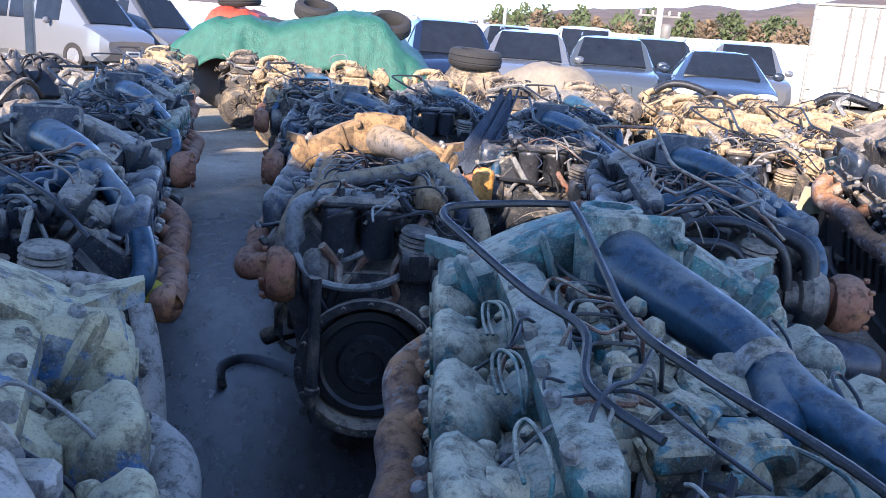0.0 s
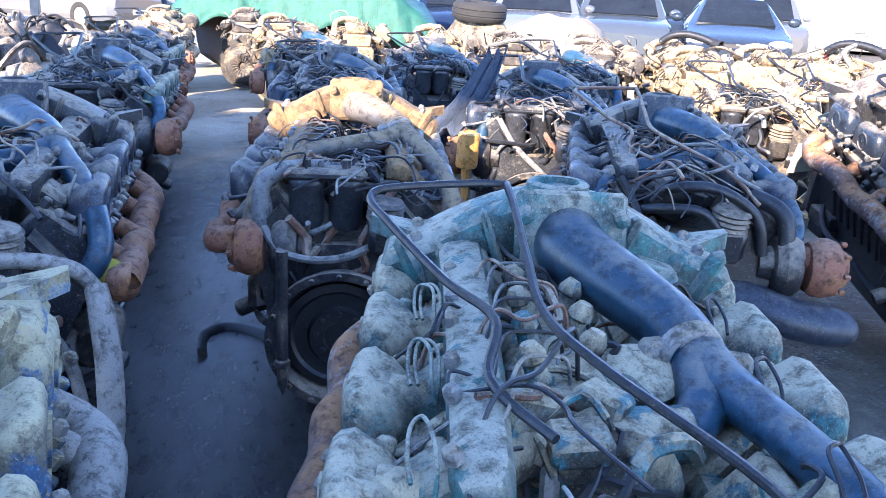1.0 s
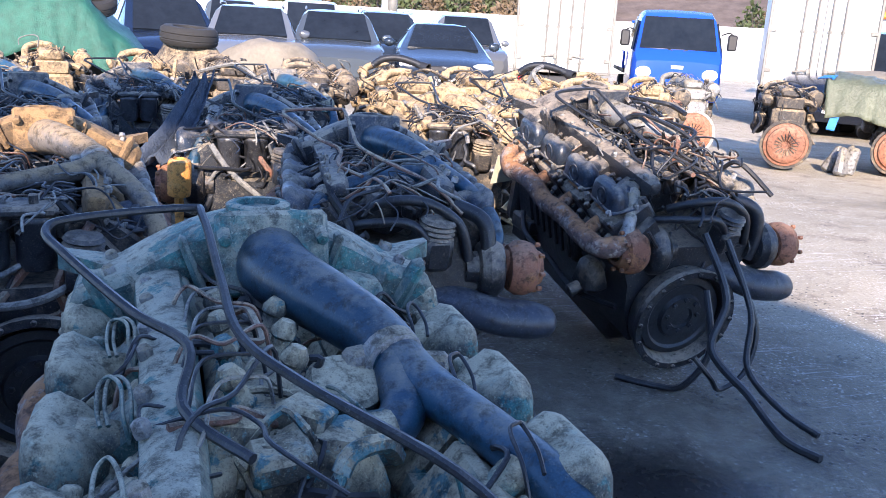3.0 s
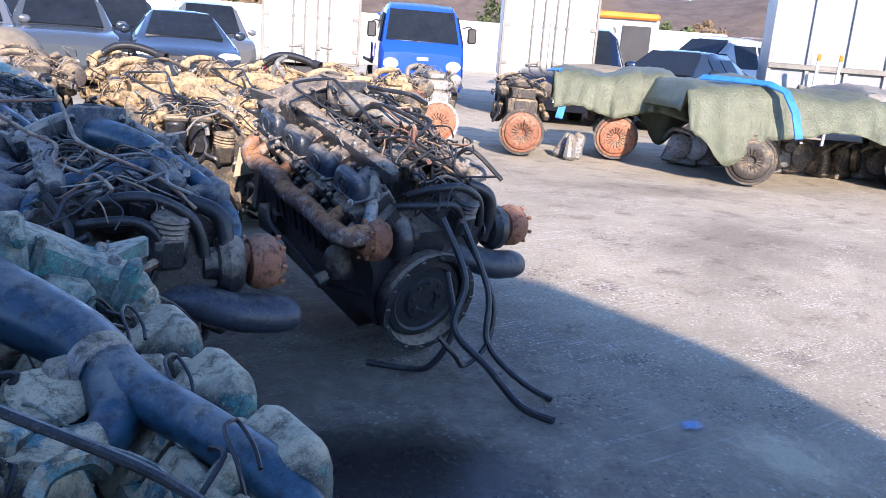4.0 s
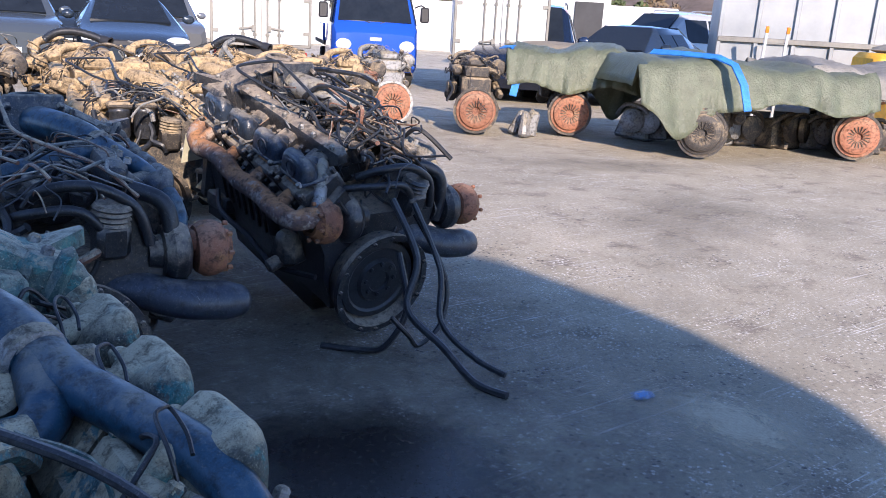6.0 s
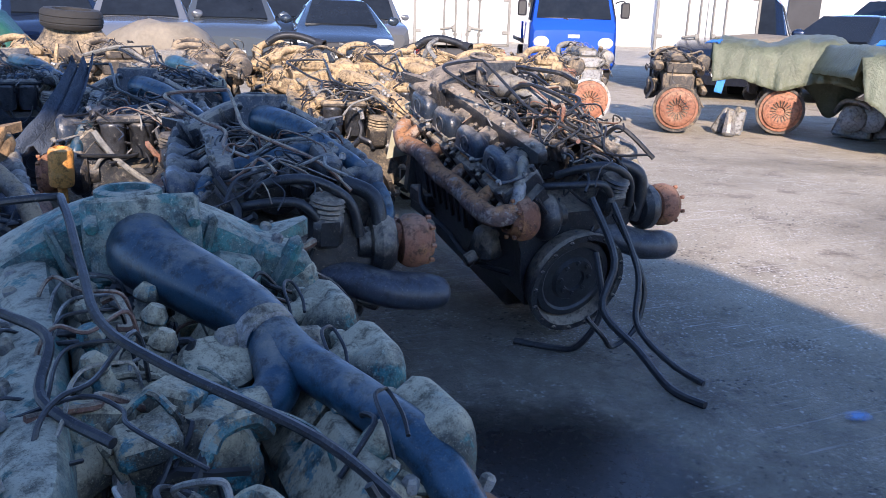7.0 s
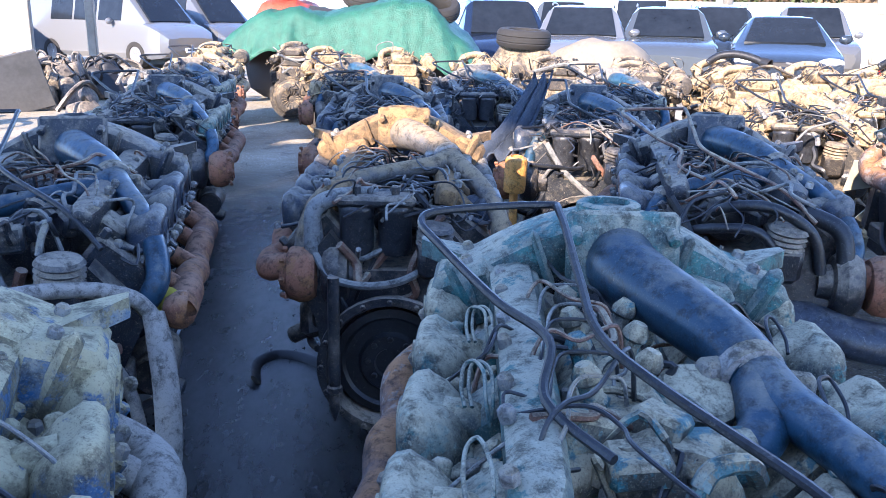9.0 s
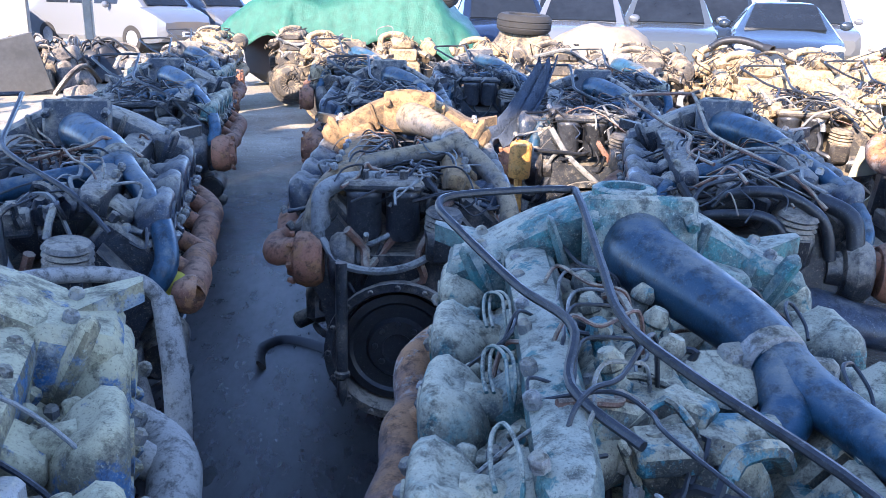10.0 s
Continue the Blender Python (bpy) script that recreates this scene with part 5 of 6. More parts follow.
def box_truck(m, label, w=1.85, h=1.75, base=0.72, length=3.2):
    """Doors at -y."""
    t = thing("box_truck", m, label, "truck", "parked vehicles")
    s = Shape()
    s.box((0, length / 2, base + h / 2), (w, length, h), (0, 0, 0), 0.02)
    part("cargo_box", s, "boxwhite", t)
    for sg in (-1, 1):
        s = Shape()
        s.box((sg * w * 0.245, -0.022, base + h / 2), (w * 0.485, 0.035, h - 0.09), (0, 0, 0), 0.008)
        d = part("door", s, "boxwhite", t)
        for k in (0.30, 0.72) if sg < 0 else (0.28, 0.70):
            s = Shape()
            xx = sg * w * (0.06 + 0.28 * (k - 0.28))
            s.rod((xx, -0.062, base + 0.06), (xx, -0.062, base + h - 0.06), 0.017, 8)
            for zz in (0.12, 0.5, 0.88):
                s.box((xx, -0.05, base + h * zz), (0.07, 0.03, 0.05), (0, 0, 0), 0.006)
            part("lock_rod", s, "galv", d)
        s = Shape()
        s.box((sg * w * 0.15, -0.075, base + 0.30), (0.26, 0.02, 0.035), (0, sg * 8, 0), 0.006)
        s.box((sg * w * 0.08, -0.07, base + 0.30), (0.06, 0.04, 0.10), (0, 0, 0), 0.006)
        part("handle", s, "galv", d)
        for zz in (0.15, 0.5, 0.85):
            s = Shape()
            s.box((sg * w * 0.46, -0.05, base + h * zz), (0.14, 0.025, 0.06), (0, 0, 0), 0.006)
            part("hinge", s, "galv", d)
        s = Shape()
        s.box((sg * (w / 2 - 0.025), -0.03, base + h / 2), (0.05, 0.07, h), (0, 0, 0), 0.01)
        part("corner_post", s, "galv", t)
        s = Shape()
        s.box((sg * w * 0.40, 0.02, base - 0.14), (0.22, 0.05, 0.10), (0, 0, 0), 0.01)
        part("tail_light", s, "redlens", t)
        for yy in (0.75, 0.75 + length * 0.85):
            wheel(t, sg * (w / 2 - 0.17), yy, 0.33, 0.24, sg)
    for zz in (base + 0.02, base + h - 0.02):
        s = Shape()
        s.box((0, -0.03, zz), (w, 0.07, 0.05), (0, 0, 0), 0.01)
        part("rail", s, "galv", t)
    s = Shape()
    s.box((0, length / 2, base - 0.14), (0.8, length, 0.16), (0, 0, 0), 0.02)
    part("chassis", s, "chassis", t)
    s = Shape()
    s.box((0, length + 0.85, 1.05), (1.65, 1.4, 1.5), (0, 0, 0), 0.12, 0.9)
    part("cab", s, PAINT["white"], t)
    return t


box_truck(pose(6.62, 14.0, 0, 0, 0, -22), "white box truck with closed rear doors", w=1.75, h=1.62)
box_truck(pose(10.25, 11.75, 0, 0, 0, -36), "white box truck with steel lock rods", w=1.72, h=1.9)


def flat_truck(m, label):
    """Small cab-over truck, nose at -y."""
    t = thing("pickup_truck", m, label, "truck", "parked vehicles")
    st = [(0.0, 0.78, 0.36, 0.95, 0.76, 1.02), (0.10, 0.84, 0.30, 1.10, 0.80, 1.16), (0.16, 0.85, 0.30, 1.14, 0.79, 1.20), (0.52, 0.85, 0.30, 1.16, 0.70, 1.90), (0.72, 0.85, 0.32, 1.16, 0.70, 1.97), (1.50, 0.85, 0.34, 1.16, 0.70, 1.95), (1.62, 0.84, 0.40, 1.16, 0.70, 1.86)]
    rings = []
    for y, wb, sill, belt, wr, roof in st:
        half = [(wb * 0.94, sill), (wb, sill + 0.12), (wb, (sill + belt) / 2), (wb * 0.98, belt), (wr, roof - min(0.1, (roof - belt) * 0.3)), (wr * 0.9, roof - 0.01), (wr * 0.4, roof + 0.01)]
        rings.append([(x, y, z) for x, z in half] + [(-x, y, z) for x, z in half[::-1]])
    s = Shape()
    s.loft(rings)
    part("cab", s, PAINT["blue"], t, "", 30)

    def plate(name, q, mat, off):
        n = (Vector(q[1]) - Vector(q[0])).cross(Vector(q[2]) - Vector(q[0])).normalized()
        if n.dot(Vector(q[0]) - Vector((0, 0.9, 1.0))) < 0:
            n = -n
        s = Shape()
        s.add([Vector(p) + n * off for p in q] + [Vector(p) - n * 0.01 for p in q], [(0, 1, 2, 3), (4, 7, 6, 5), (0, 4, 5, 1), (1, 5, 6, 2), (2, 6, 7, 3), (3, 7, 4, 0)])
        return part(name, s, mat, t)

    plate("windscreen", [(-0.72, 0.185, 1.24), (0.72, 0.185, 1.24), (0.64, 0.50, 1.83), (-0.64, 0.50, 1.83)], "glass", 0.03)
    for sg in (-1, 1):
        plate("side_window", [(sg * 0.84, 0.36, 1.2), (sg * 0.84, 1.25, 1.2), (sg * 0.74, 1.2, 1.76), (sg * 0.74, 0.62, 1.76)], "glass", 0.03)
        s = Shape()
        s.lump((sg * 0.62, 0.03, 0.80), (0.17, 0.08, 0.12), 2, 0.05, 10)
        part("headlight", s, "lamp", t)
        s = Shape()
        s.box((sg * 1.0, 0.28, 1.42), (0.18, 0.07, 0.30), (0, 0, 0), 0.03)
        s.tube([(sg * 0.80, 0.30, 1.55), (sg * 0.92, 0.27, 1.60), (sg * 1.0, 0.28, 1.56)], 0.015, 6, 3)
        part("mirror", s, "trimblack", t)
        s = Shape()
        s.tube([(sg * 0.1, 0.17, 1.22), (sg * 0.35, 0.20, 1.28), (sg * 0.60, 0.19, 1.23)], 0.012, 5, 3)
        part("wiper", s, "trimblack", t)
        for yy in (0.55, 3.6):
            wheel(t, sg * 0.70, yy, 0.31, 0.20, sg)
        s = Shape()
        s.box((sg * 0.86, 3.2, 0.98), (0.05, 2.8, 0.36), (0, 0, 0), 0.01)
        part("side_board", s, PAINT["blue"], t)
    s = Shape()
    s.box((0, 0.0, 0.48), (1.6, 0.14, 0.24), (0, 0, 0), 0.04)
    part("bumper", s, PAINT["blue"], t)
    s = Shape()
    s.box((0, 0.02, 0.92), (0.26, 0.05, 0.10), (0, 0, 0), 0.03)
    part("badge_plate", s, "alloy", t)
    s = Shape()
    s.box((0, 3.2, 0.76), (1.72, 2.85, 0.10), (0, 0, 0), 0.01)
    part("load_bed", s, "chassis", t)
    s = Shape()
    for xx in (-0.7, -0.35, 0, 0.35, 0.7):
        s.rod((xx, 1.75, 0.8), (xx, 1.75, 1.75), 0.02, 6)
    s.rod((-0.78, 1.75, 1.75), (0.78, 1.75, 1.75), 0.025, 6)
    part("headboard_rack", s, PAINT["blue"], t)
    return t


flat_truck(pose(9.0, 14.0, 0, 0, 0, -24), "bright blue cab-over flatbed truck facing the yard")
car(pose(17.0, 13.2, 0, 0, 0, -95), "white", "white double-cab pickup truck parked beyond the cars", length=5.2, height=1.85, hood=1.15)

# orange and white lorry body with open front, far back
s = Shape()
t = thing("truck_body", pose(17.2, 17.6, 0, 0, 0, -42), "white lorry body with an orange roof edge", "truck body")
s.box((0, 1.5, 1.15), (3.0, 3.0, 2.3), (0, 0, 0), 0.03)
part("body_panel", s, "boxwhite", t)
MAT["orangepaint"] = plain("orange_paint", (0.80, 0.22, 0.02), 0.5)
s = Shape()
s.box((-0.1, 1.4, 2.36), (3.2, 3.1, 0.18), (0, 0, 0), 0.06)
part("roof_edge", s, "orangepaint", t)
s = Shape()
s.box((0.9, -0.02, 1.35), (0.8, 0.06, 1.5), (0, 0, 0), 0.01)
part("opening", s, "chassis", t)
t = thing("truck_body", pose(20.0, 17.2, 0, 0, 0, -42), "white lorry body with plain dark bars on it", "truck body")
s = Shape()
s.box((0, 1.5, 1.05), (2.6, 3.0, 2.1), (0, 0, 0), 0.03)
part("body_panel", s, "boxwhite", t)
for k in range(3):
    s = Shape()
    s.box((0.6, -0.02, 1.85 - 0.32 * k), (0.24, 0.02, 0.20), (0, 0, 0), 0.004)
    part("plain_bar", s, "barbar", t)


# ---- covered heap with tyres ----
def sheet_material(name, col, rough=0.6, scale=9.0):
    m, n, l, b = mat_new(name)
    pos = world_pos(n)
    f = noise_node(n, l, scale, 6, 0.65, pos)
    g = noise_node(n, l, scale * 8, 4, 0.6, pos)
    base = mix_col(n, l, ramp(n, l, f, 0.3, 0.7), tuple(c * 0.7 for c in col), tuple(min(1, c * 1.25) for c in col))
    base = mix_col(n, l, ramp(n, l, g, 0.55, 0.75, 0, 0.12), base, (0.40, 0.36, 0.28))
    l.new(base, b.inputs["Base Color"])
    b.inputs["Roughness"].default_value = rough
    bump(n, l, b, math_node(n, l, "ADD", math_node(n, l, "MULTIPLY", f, 0.7), math_node(n, l, "MULTIPLY", g, 0.25)), 0.6, 0.05)
    return m


MAT["greensheet"] = sheet_material("green_tarpaulin", (0.018, 0.105, 0.07), 0.5)
MAT["redsheet"] = sheet_material("red_tarpaulin", (0.55, 0.07, 0.03), 0.5)
MAT["olivesheet"] = sheet_material("olive_tarpaulin", (0.10, 0.112, 0.07), 0.5, 5)
MAT["greysheet"] = sheet_material("grey_sheet", (0.22, 0.205, 0.175), 0.7, 5)
MAT["blueband"] = sheet_material("blue_band", (0.03, 0.20, 0.60), 0.5)
MAT["darkcloth"] = sheet_material("dark_cloth", (0.05, 0.065, 0.09), 0.8, 12)


def drape(name, m, mat, label, L, W, top, hem, seed, nx=64, ny=34, fold=0.05, category="tarpaulin", ends=0.05):
    """A sheet over a row of lumps: a profiled top that falls to an uneven hem on both long sides."""
    s = Shape()
    verts, faces = [], []
    for i in range(nx + 1):
        u = i / nx
        x = (u - 0.5) * L
        h = top * (0.94 + 0.045 * math.sin(u * 9 + seed) + 0.07 * noise.noise(Vector((u * 6, seed, 0.3))))
        low = hem(u)
        endf = min(1.0, min(u, 1 - u) / ends)
        for j in range(ny + 1):
            v = -1 + 2 * j / ny
            a = abs(v)
            drop = max(0.0, (a - 0.52) / 0.48)
            y = W / 2 * (math.copysign(min(a, 0.55) / 0.55 * 0.82 + 0.18 * drop ** 0.8, v))
            z = h * (1 - 0.05 * (a / 0.55) ** 2) if a < 0.52 else h * 0.955 + (low - h * 0.955) * drop ** 0.9
            z = max(0.02, min(z, z * (0.45 + 0.55 * endf ** 0.7) if ends > 0.1 else (z * (0.75 + 0.25 * endf) if a < 0.52 else z)))
            w = noise.fractal(Vector((u * L * 3.2, v * 2.0, seed * 2.0)), 0.7, 2.1, 5)
            ripple = 1.3 * math.sin(u * L * 13 + 3 * noise.noise(Vector((u * 7, v, seed)))) * drop
            y += math.copysign(fold * (0.8 * ripple + w * drop), v)
            z += fold * 0.9 * w * (1 - 0.6 * drop)
            verts.append((x + 0.03 * w, y, max(0.02, z)))
    for i in range(nx):
        for j in range(ny):
            k = i * (ny + 1) + j
            faces.append((k, k + ny + 1, k + ny + 2, k + 1))
    s.add(verts, faces)
    ob = solo(name, s, mat, m, label, category, angle=60)
    ob.modifiers.new("thickness", "SOLIDIFY").thickness = 0.006
    return ob


# hulk under the sheet, then the sheet and the tyres on top
s = Shape()
s.lump((0, 0, 0.55), (1.75, 0.95, 0.85), 3, 0.3, 16)
solo("scrap_mound", s, "chassis", pose(-2.55, 13.6, 0, 0, 0, 4), "dark heap of scrap under the green tarpaulin", "heap")
drape("tarpaulin", pose(-2.45, 13.55, 0, 0, 0, 3), "greensheet", "green tarpaulin tied over a heap of scrap", 4.1, 2.6, 1.62, lambda u: 0.55 + 0.25 * math.sin(u * 7) ** 2, 1.7, fold=0.07, ends=0.2)
drape("tarpaulin", pose(-3.55, 13.75, 0.0, 0, 0, 3), "redsheet", "red tarpaulin showing beneath the green one", 1.6, 2.3, 1.64, lambda u: 0.9, 4.2, fold=0.05, ends=0.3)


def tyre(m, label):
    s = Shape()
    s.lathe((0, 0, 0), (0, 0, 1), [(0.20, 0.02), (0.21, 0), (0.30, 0.0), (0.335, 0.03), (0.345, 0.06), (0.335, 0.07), (0.345, 0.08), (0.345, 0.13), (0.335, 0.14), (0.345, 0.15), (0.335, 0.19), (0.30, 0.22), (0.21, 0.22), (0.20, 0.20), (0.20, 0.02)], 32, cap=False)
    return solo("tyre", s, "tyre", m, label, "tyre", "loose tyres")


tyre(pose(-3.55, 13.5, 1.60, 6, -4, 0), "worn black tyre lying on the tarpaulin")
tyre(pose(-2.35, 13.5, 1.50, 18, 8, 0), "worn black tyre tilted on the green tarpaulin")
tyre(pose(-1.15, 13.2, 1.36, 28, 6, 0), "worn black tyre leaning on the green tarpaulin")
tyre(pose(0.18, 10.8, 0.98, 4, 3, 0), "worn grey tyre lying on scrap engines")
s = Shape()
s.lump((0, 0, 0.5), (0.55, 0.5, 0.52), 9, 0.3, 12)
solo("scrap_mound", s, "tandark", pose(0.2, 10.9, 0, 0, 0, 0), "dusty scrap pile beneath a tyre", "scrap")
s = Shape()
s.lump((0, 0, 0.55), (0.75, 0.45, 0.58), 12, 0.25, 16)
solo("covered_engine", s, "cloth", pose(1.15, 10.4, 0, 0, 0, -8), "engine wrapped in a beige dust sheet", "engine")

# ---- olive tarpaulins over the right-hand engines ----
tarp_a = drape("tarpaulin", pose(8.22, 7.82, 0, 0, 0, -40), "olivesheet", "olive tarpaulin draped over an engine row", 1.75, 1.5, 1.17, lambda u: 0.60 + 0.05 * math.sin(u * 11), 2.3, fold=0.045)
tarp_b = drape("tarpaulin", pose(9.0, 6.05, 0, 0, 0, -26), "olivesheet", "wide olive tarpaulin with a blue band", 2.9, 1.85, 1.15, lambda u: 0.60 - 0.44 * math.exp(-((u - 0.16) / 0.09) ** 2) + 0.06 * math.sin(u * 13), 5.1, fold=0.05)
drape("tarpaulin", pose(11.1, 5.35, 0, 0, 0, -30), "greysheet", "grey dust sheet over more engines", 2.6, 2.1, 1.15, lambda u: 0.62 + 0.1 * math.sin(u * 6), 7.7, fold=0.05)


def band(owner, m, pts, label):
    s = Shape()
    rows = []
    for i, p in enumerate(pts):
        p = Vector(p)
        d = (Vector(pts[min(i + 1, len(pts) - 1)]) - Vector(pts[max(i - 1, 0)])).normalized()
        w = d.cross(Vector((0, -0.7, 0.7))).normalized() * 0.045
        rows.append([tuple(p - w), tuple(p + w), tuple(p + w + Vector((0, 0.012, -0.012))), tuple(p - w + Vector((0, 0.012, -0.012)))])
    s.loft(rows)
    ob = part("strap", s, "blueband", owner, label)
    ob.matrix_parent_inverse = owner.matrix_basis.inverted()
    ob.matrix_basis = m
    return ob


band(tarp_b, pose(8.74, 5.98, 0.07, 0, 0, -26), [(-0.85, 0.0, 1.06), (-0.6, -0.3, 1.06), (-0.35, -0.62, 1.05), (-0.24, -0.80, 0.98), (-0.20, -0.98, 0.78), (-0.16, -1.06, 0.52)], "bright blue band over the olive tarpaulin")
band(tarp_a, pose(8.22, 7.82, 0.07, 0, 0, -40), [(-0.95, -0.1, 0.98), (-0.80, -0.42, 1.0), (-0.72, -0.64, 0.86), (-0.74, -0.74, 0.62), (-0.78, -0.78, 0.42)], "blue band tied round a tarpaulin corner")
for k, (x, y, r, a) in enumerate(((7.22, 7.70, 0.12, 20), (7.30, 7.52, 0.10, -30), (7.42, 7.66, 0.11, 60), (7.14, 7.48, 0.09, 10))):
    s = Shape()
    s.box((0, 0, 0.16), (0.16, 0.12, 0.32), (18 - 9 * k, 12, 0), 0.03, 0.7)
    solo("gearbox_part", s, "steel", pose(x, y, 0, 0, 0, a), "grey cast gearbox part leaning in a pile", "scrap part", "loose gearbox parts")

for k in range(12):
    rr = random.Random(500 + k)
    s = Shape()
    s.box((0, 0, 0.2), (rr.uniform(0.25, 0.5), rr.uniform(0.2, 0.4), rr.uniform(0.3, 0.42)), (rr.uniform(-8, 8), rr.uniform(-8, 8), 0), 0.03, rr.uniform(0.6, 0.95))
    s.lathe((0, -0.2, 0.25), (rr.uniform(-0.4, 0.4), -1, 0.1), [(0.12, 0), (0.15, 0.02), (0.15, 0.08), (0.10, 0.10), (0.04, 0.11)], 18)
    s.tube([(-0.25, -0.1, 0.3), (-0.1, -0.22, 0.45), (0.15, -0.2, 0.4), (0.25, -0.1, 0.15)], 0.025, 8, 4)
    solo("scrap_part", s, rr.choice(("tandark", "tandark", "steel", "tan")), pose(8.55 + 0.23 * k + rr.uniform(-0.1, 0.1), 6.9 - 0.16 * k + rr.uniform(-0.15, 0.15), 0, 0, 0, -35 + rr.uniform(-40, 40)), "greasy engine part under the tarpaulin edge", "scrap part", "parts under tarpaulins")

# ---- ribbed steel container, ladder, yellow machine ----
MAT["containersheet"] = plain("weathered_sheet", (0.30, 0.31, 0.31), 0.5, 0.35, 0.18, 2.5, 0.05)
c = thing("container", pose(13.06, 8.29, 0, 0, 0, -50), "tall weathered grey steel container with ribs", "container")
s = Shape()
s.box((2.0, 1.2, 1.75), (5.4, 2.3, 3.1), (0, 0, 0), 0.02)
part("wall_panel", s, "containersheet", c)
for k in range(10):
    s = Shape()
    s.box((-0.68 + 0.6 * k, 0.03, 1.75), (0.07, 0.06, 3.1), (0, 0, 0), 0.01)
    part("rib", s, "containersheet", c)
for z in (0.22, 1.32, 3.28):
    s = Shape()
    s.box((2.0, 0.02, z), (5.4, 0.08, 0.09), (0, 0, 0), 0.01)
    part("rail", s, "galv", c)
s = Shape()
s.box((2.0, 1.2, 0.1), (5.0, 2.0, 0.2), (0, 0, 0), 0.01)
part("skid", s, "chassis", c)
l = thing("ladder", pose(12.95, 8.0, 0, 14, 0, -50), "pale wooden ladder with orange tips", "ladder")
for sg in (-1, 1):
    s = Shape()
    s.box((sg * 0.16, 0, 0.75), (0.045, 0.06, 1.5), (0, 0, 0), 0.006)
    part("stile", s, "boxwhite", l)
    s = Shape()
    s.box((sg * 0.16, 0, 1.54), (0.05, 0.065, 0.10), (0, 0, 0), 0.006)
    part("tip", s, "orangepaint", l)
for k in range(5):
    s = Shape()
    s.rod((-0.16, 0, 0.2 + 0.28 * k), (0.16, 0, 0.2 + 0.28 * k), 0.018, 8)
    part("rung", s, "galv", l)
MAT["machine"] = plain("yellow_machine_paint", (0.75, 0.38, 0.03), 0.5)
y = thing("loader_bucket", pose(13.2, 5.9, 0, 0, 0, -38), "yellow machine hood beside the covered engines", "machine")
s = Shape()
s.box((0, 0, 0.62), (1.5, 0.9, 1.24), (0, 0, 0), 0.08, 0.9)
part("hood", s, "machine", y)
s = Shape()
s.lump((0, 0, 1.28), (0.55, 0.4, 0.12), 4, 0.3, 12)
part("sheet", s, "greysheet", y)
s = Shape()
s.box((0.45, -0.47, 0.95), (0.18, 0.03, 0.12), (0, 0, 0), 0.01)
part("lamp", s, "barbar", y)

# ---- canopy posts and scrap at the left ----
p = thing("canopy_frame", pose(-7.45, 13.6, 0, 0, 0, 8), "weathered grey steel canopy posts with a cross beam", "canopy")
for k in range(2):
    s = Shape()
    s.box((0.62 * k - 0.6, 1.2 * k, 1.3), (0.15, 0.12, 2.6), (0, 0, 0), 0.012)
    part("post", s, "galv", p)
s = Shape()
s.box((-1.3, 0, 2.40), (5.6, 0.09, 0.20), (0, 0, 0), 0.012)
part("beam", s, "galv", p)
s = Shape()
s.box((-1.0, 1.2, 2.44), (5.6, 0.09, 0.18), (0, 0, 0), 0.012)
part("beam", s, "galv", p)
MAT["panelblue"] = plain("blue_grey_panel", (0.09, 0.092, 0.095), 0.9)
s = Shape()
s.box((0, 0, 0.42), (0.75, 0.03, 0.85), (0, 0, 0), 0.01)
solo("sheet_panel", s, "panelblue", pose(-6.42, 10.62, 0, 24, -14, 30), "grey sheet-metal panel leaning on scrap", "panel")
for k in range(16):
    rr = random.Random(300 + k)
    s = Shape()
    s.box((0, 0, 0.16), (rr.uniform(0.3, 0.8), rr.uniform(0.2, 0.5), rr.uniform(0.2, 0.4)), (rr.uniform(-12, 12), rr.uniform(-12, 12), 0), 0.03, rr.uniform(0.6, 0.95))
    s.tube([(-0.3, 0, 0.3), (-0.1, rr.uniform(-0.2, 0.2), 0.5), (0.2, 0.1, 0.42), (0.35, 0, 0.2)], 0.03, 8, 4)
    s.lathe((rr.uniform(-0.2, 0.2), 0, 0.3), (rr.uniform(-1, 1), rr.uniform(-1, 1), 0.4), [(0.09, 0), (0.12, 0.02), (0.12, 0.10), (0.06, 0.12)], 14)
    solo("scrap_part", s, rr.choice(("dark", "tandark", "steel", "hose")), pose(-4.2 - rr.uniform(0, 3.2), 8.2 + 0.42 * k + rr.uniform(-0.4, 0.4), 0, 0, 0, rr.uniform(0, 360)), "greasy loose scrap machine part on the ground", "scrap part", "loose scrap")
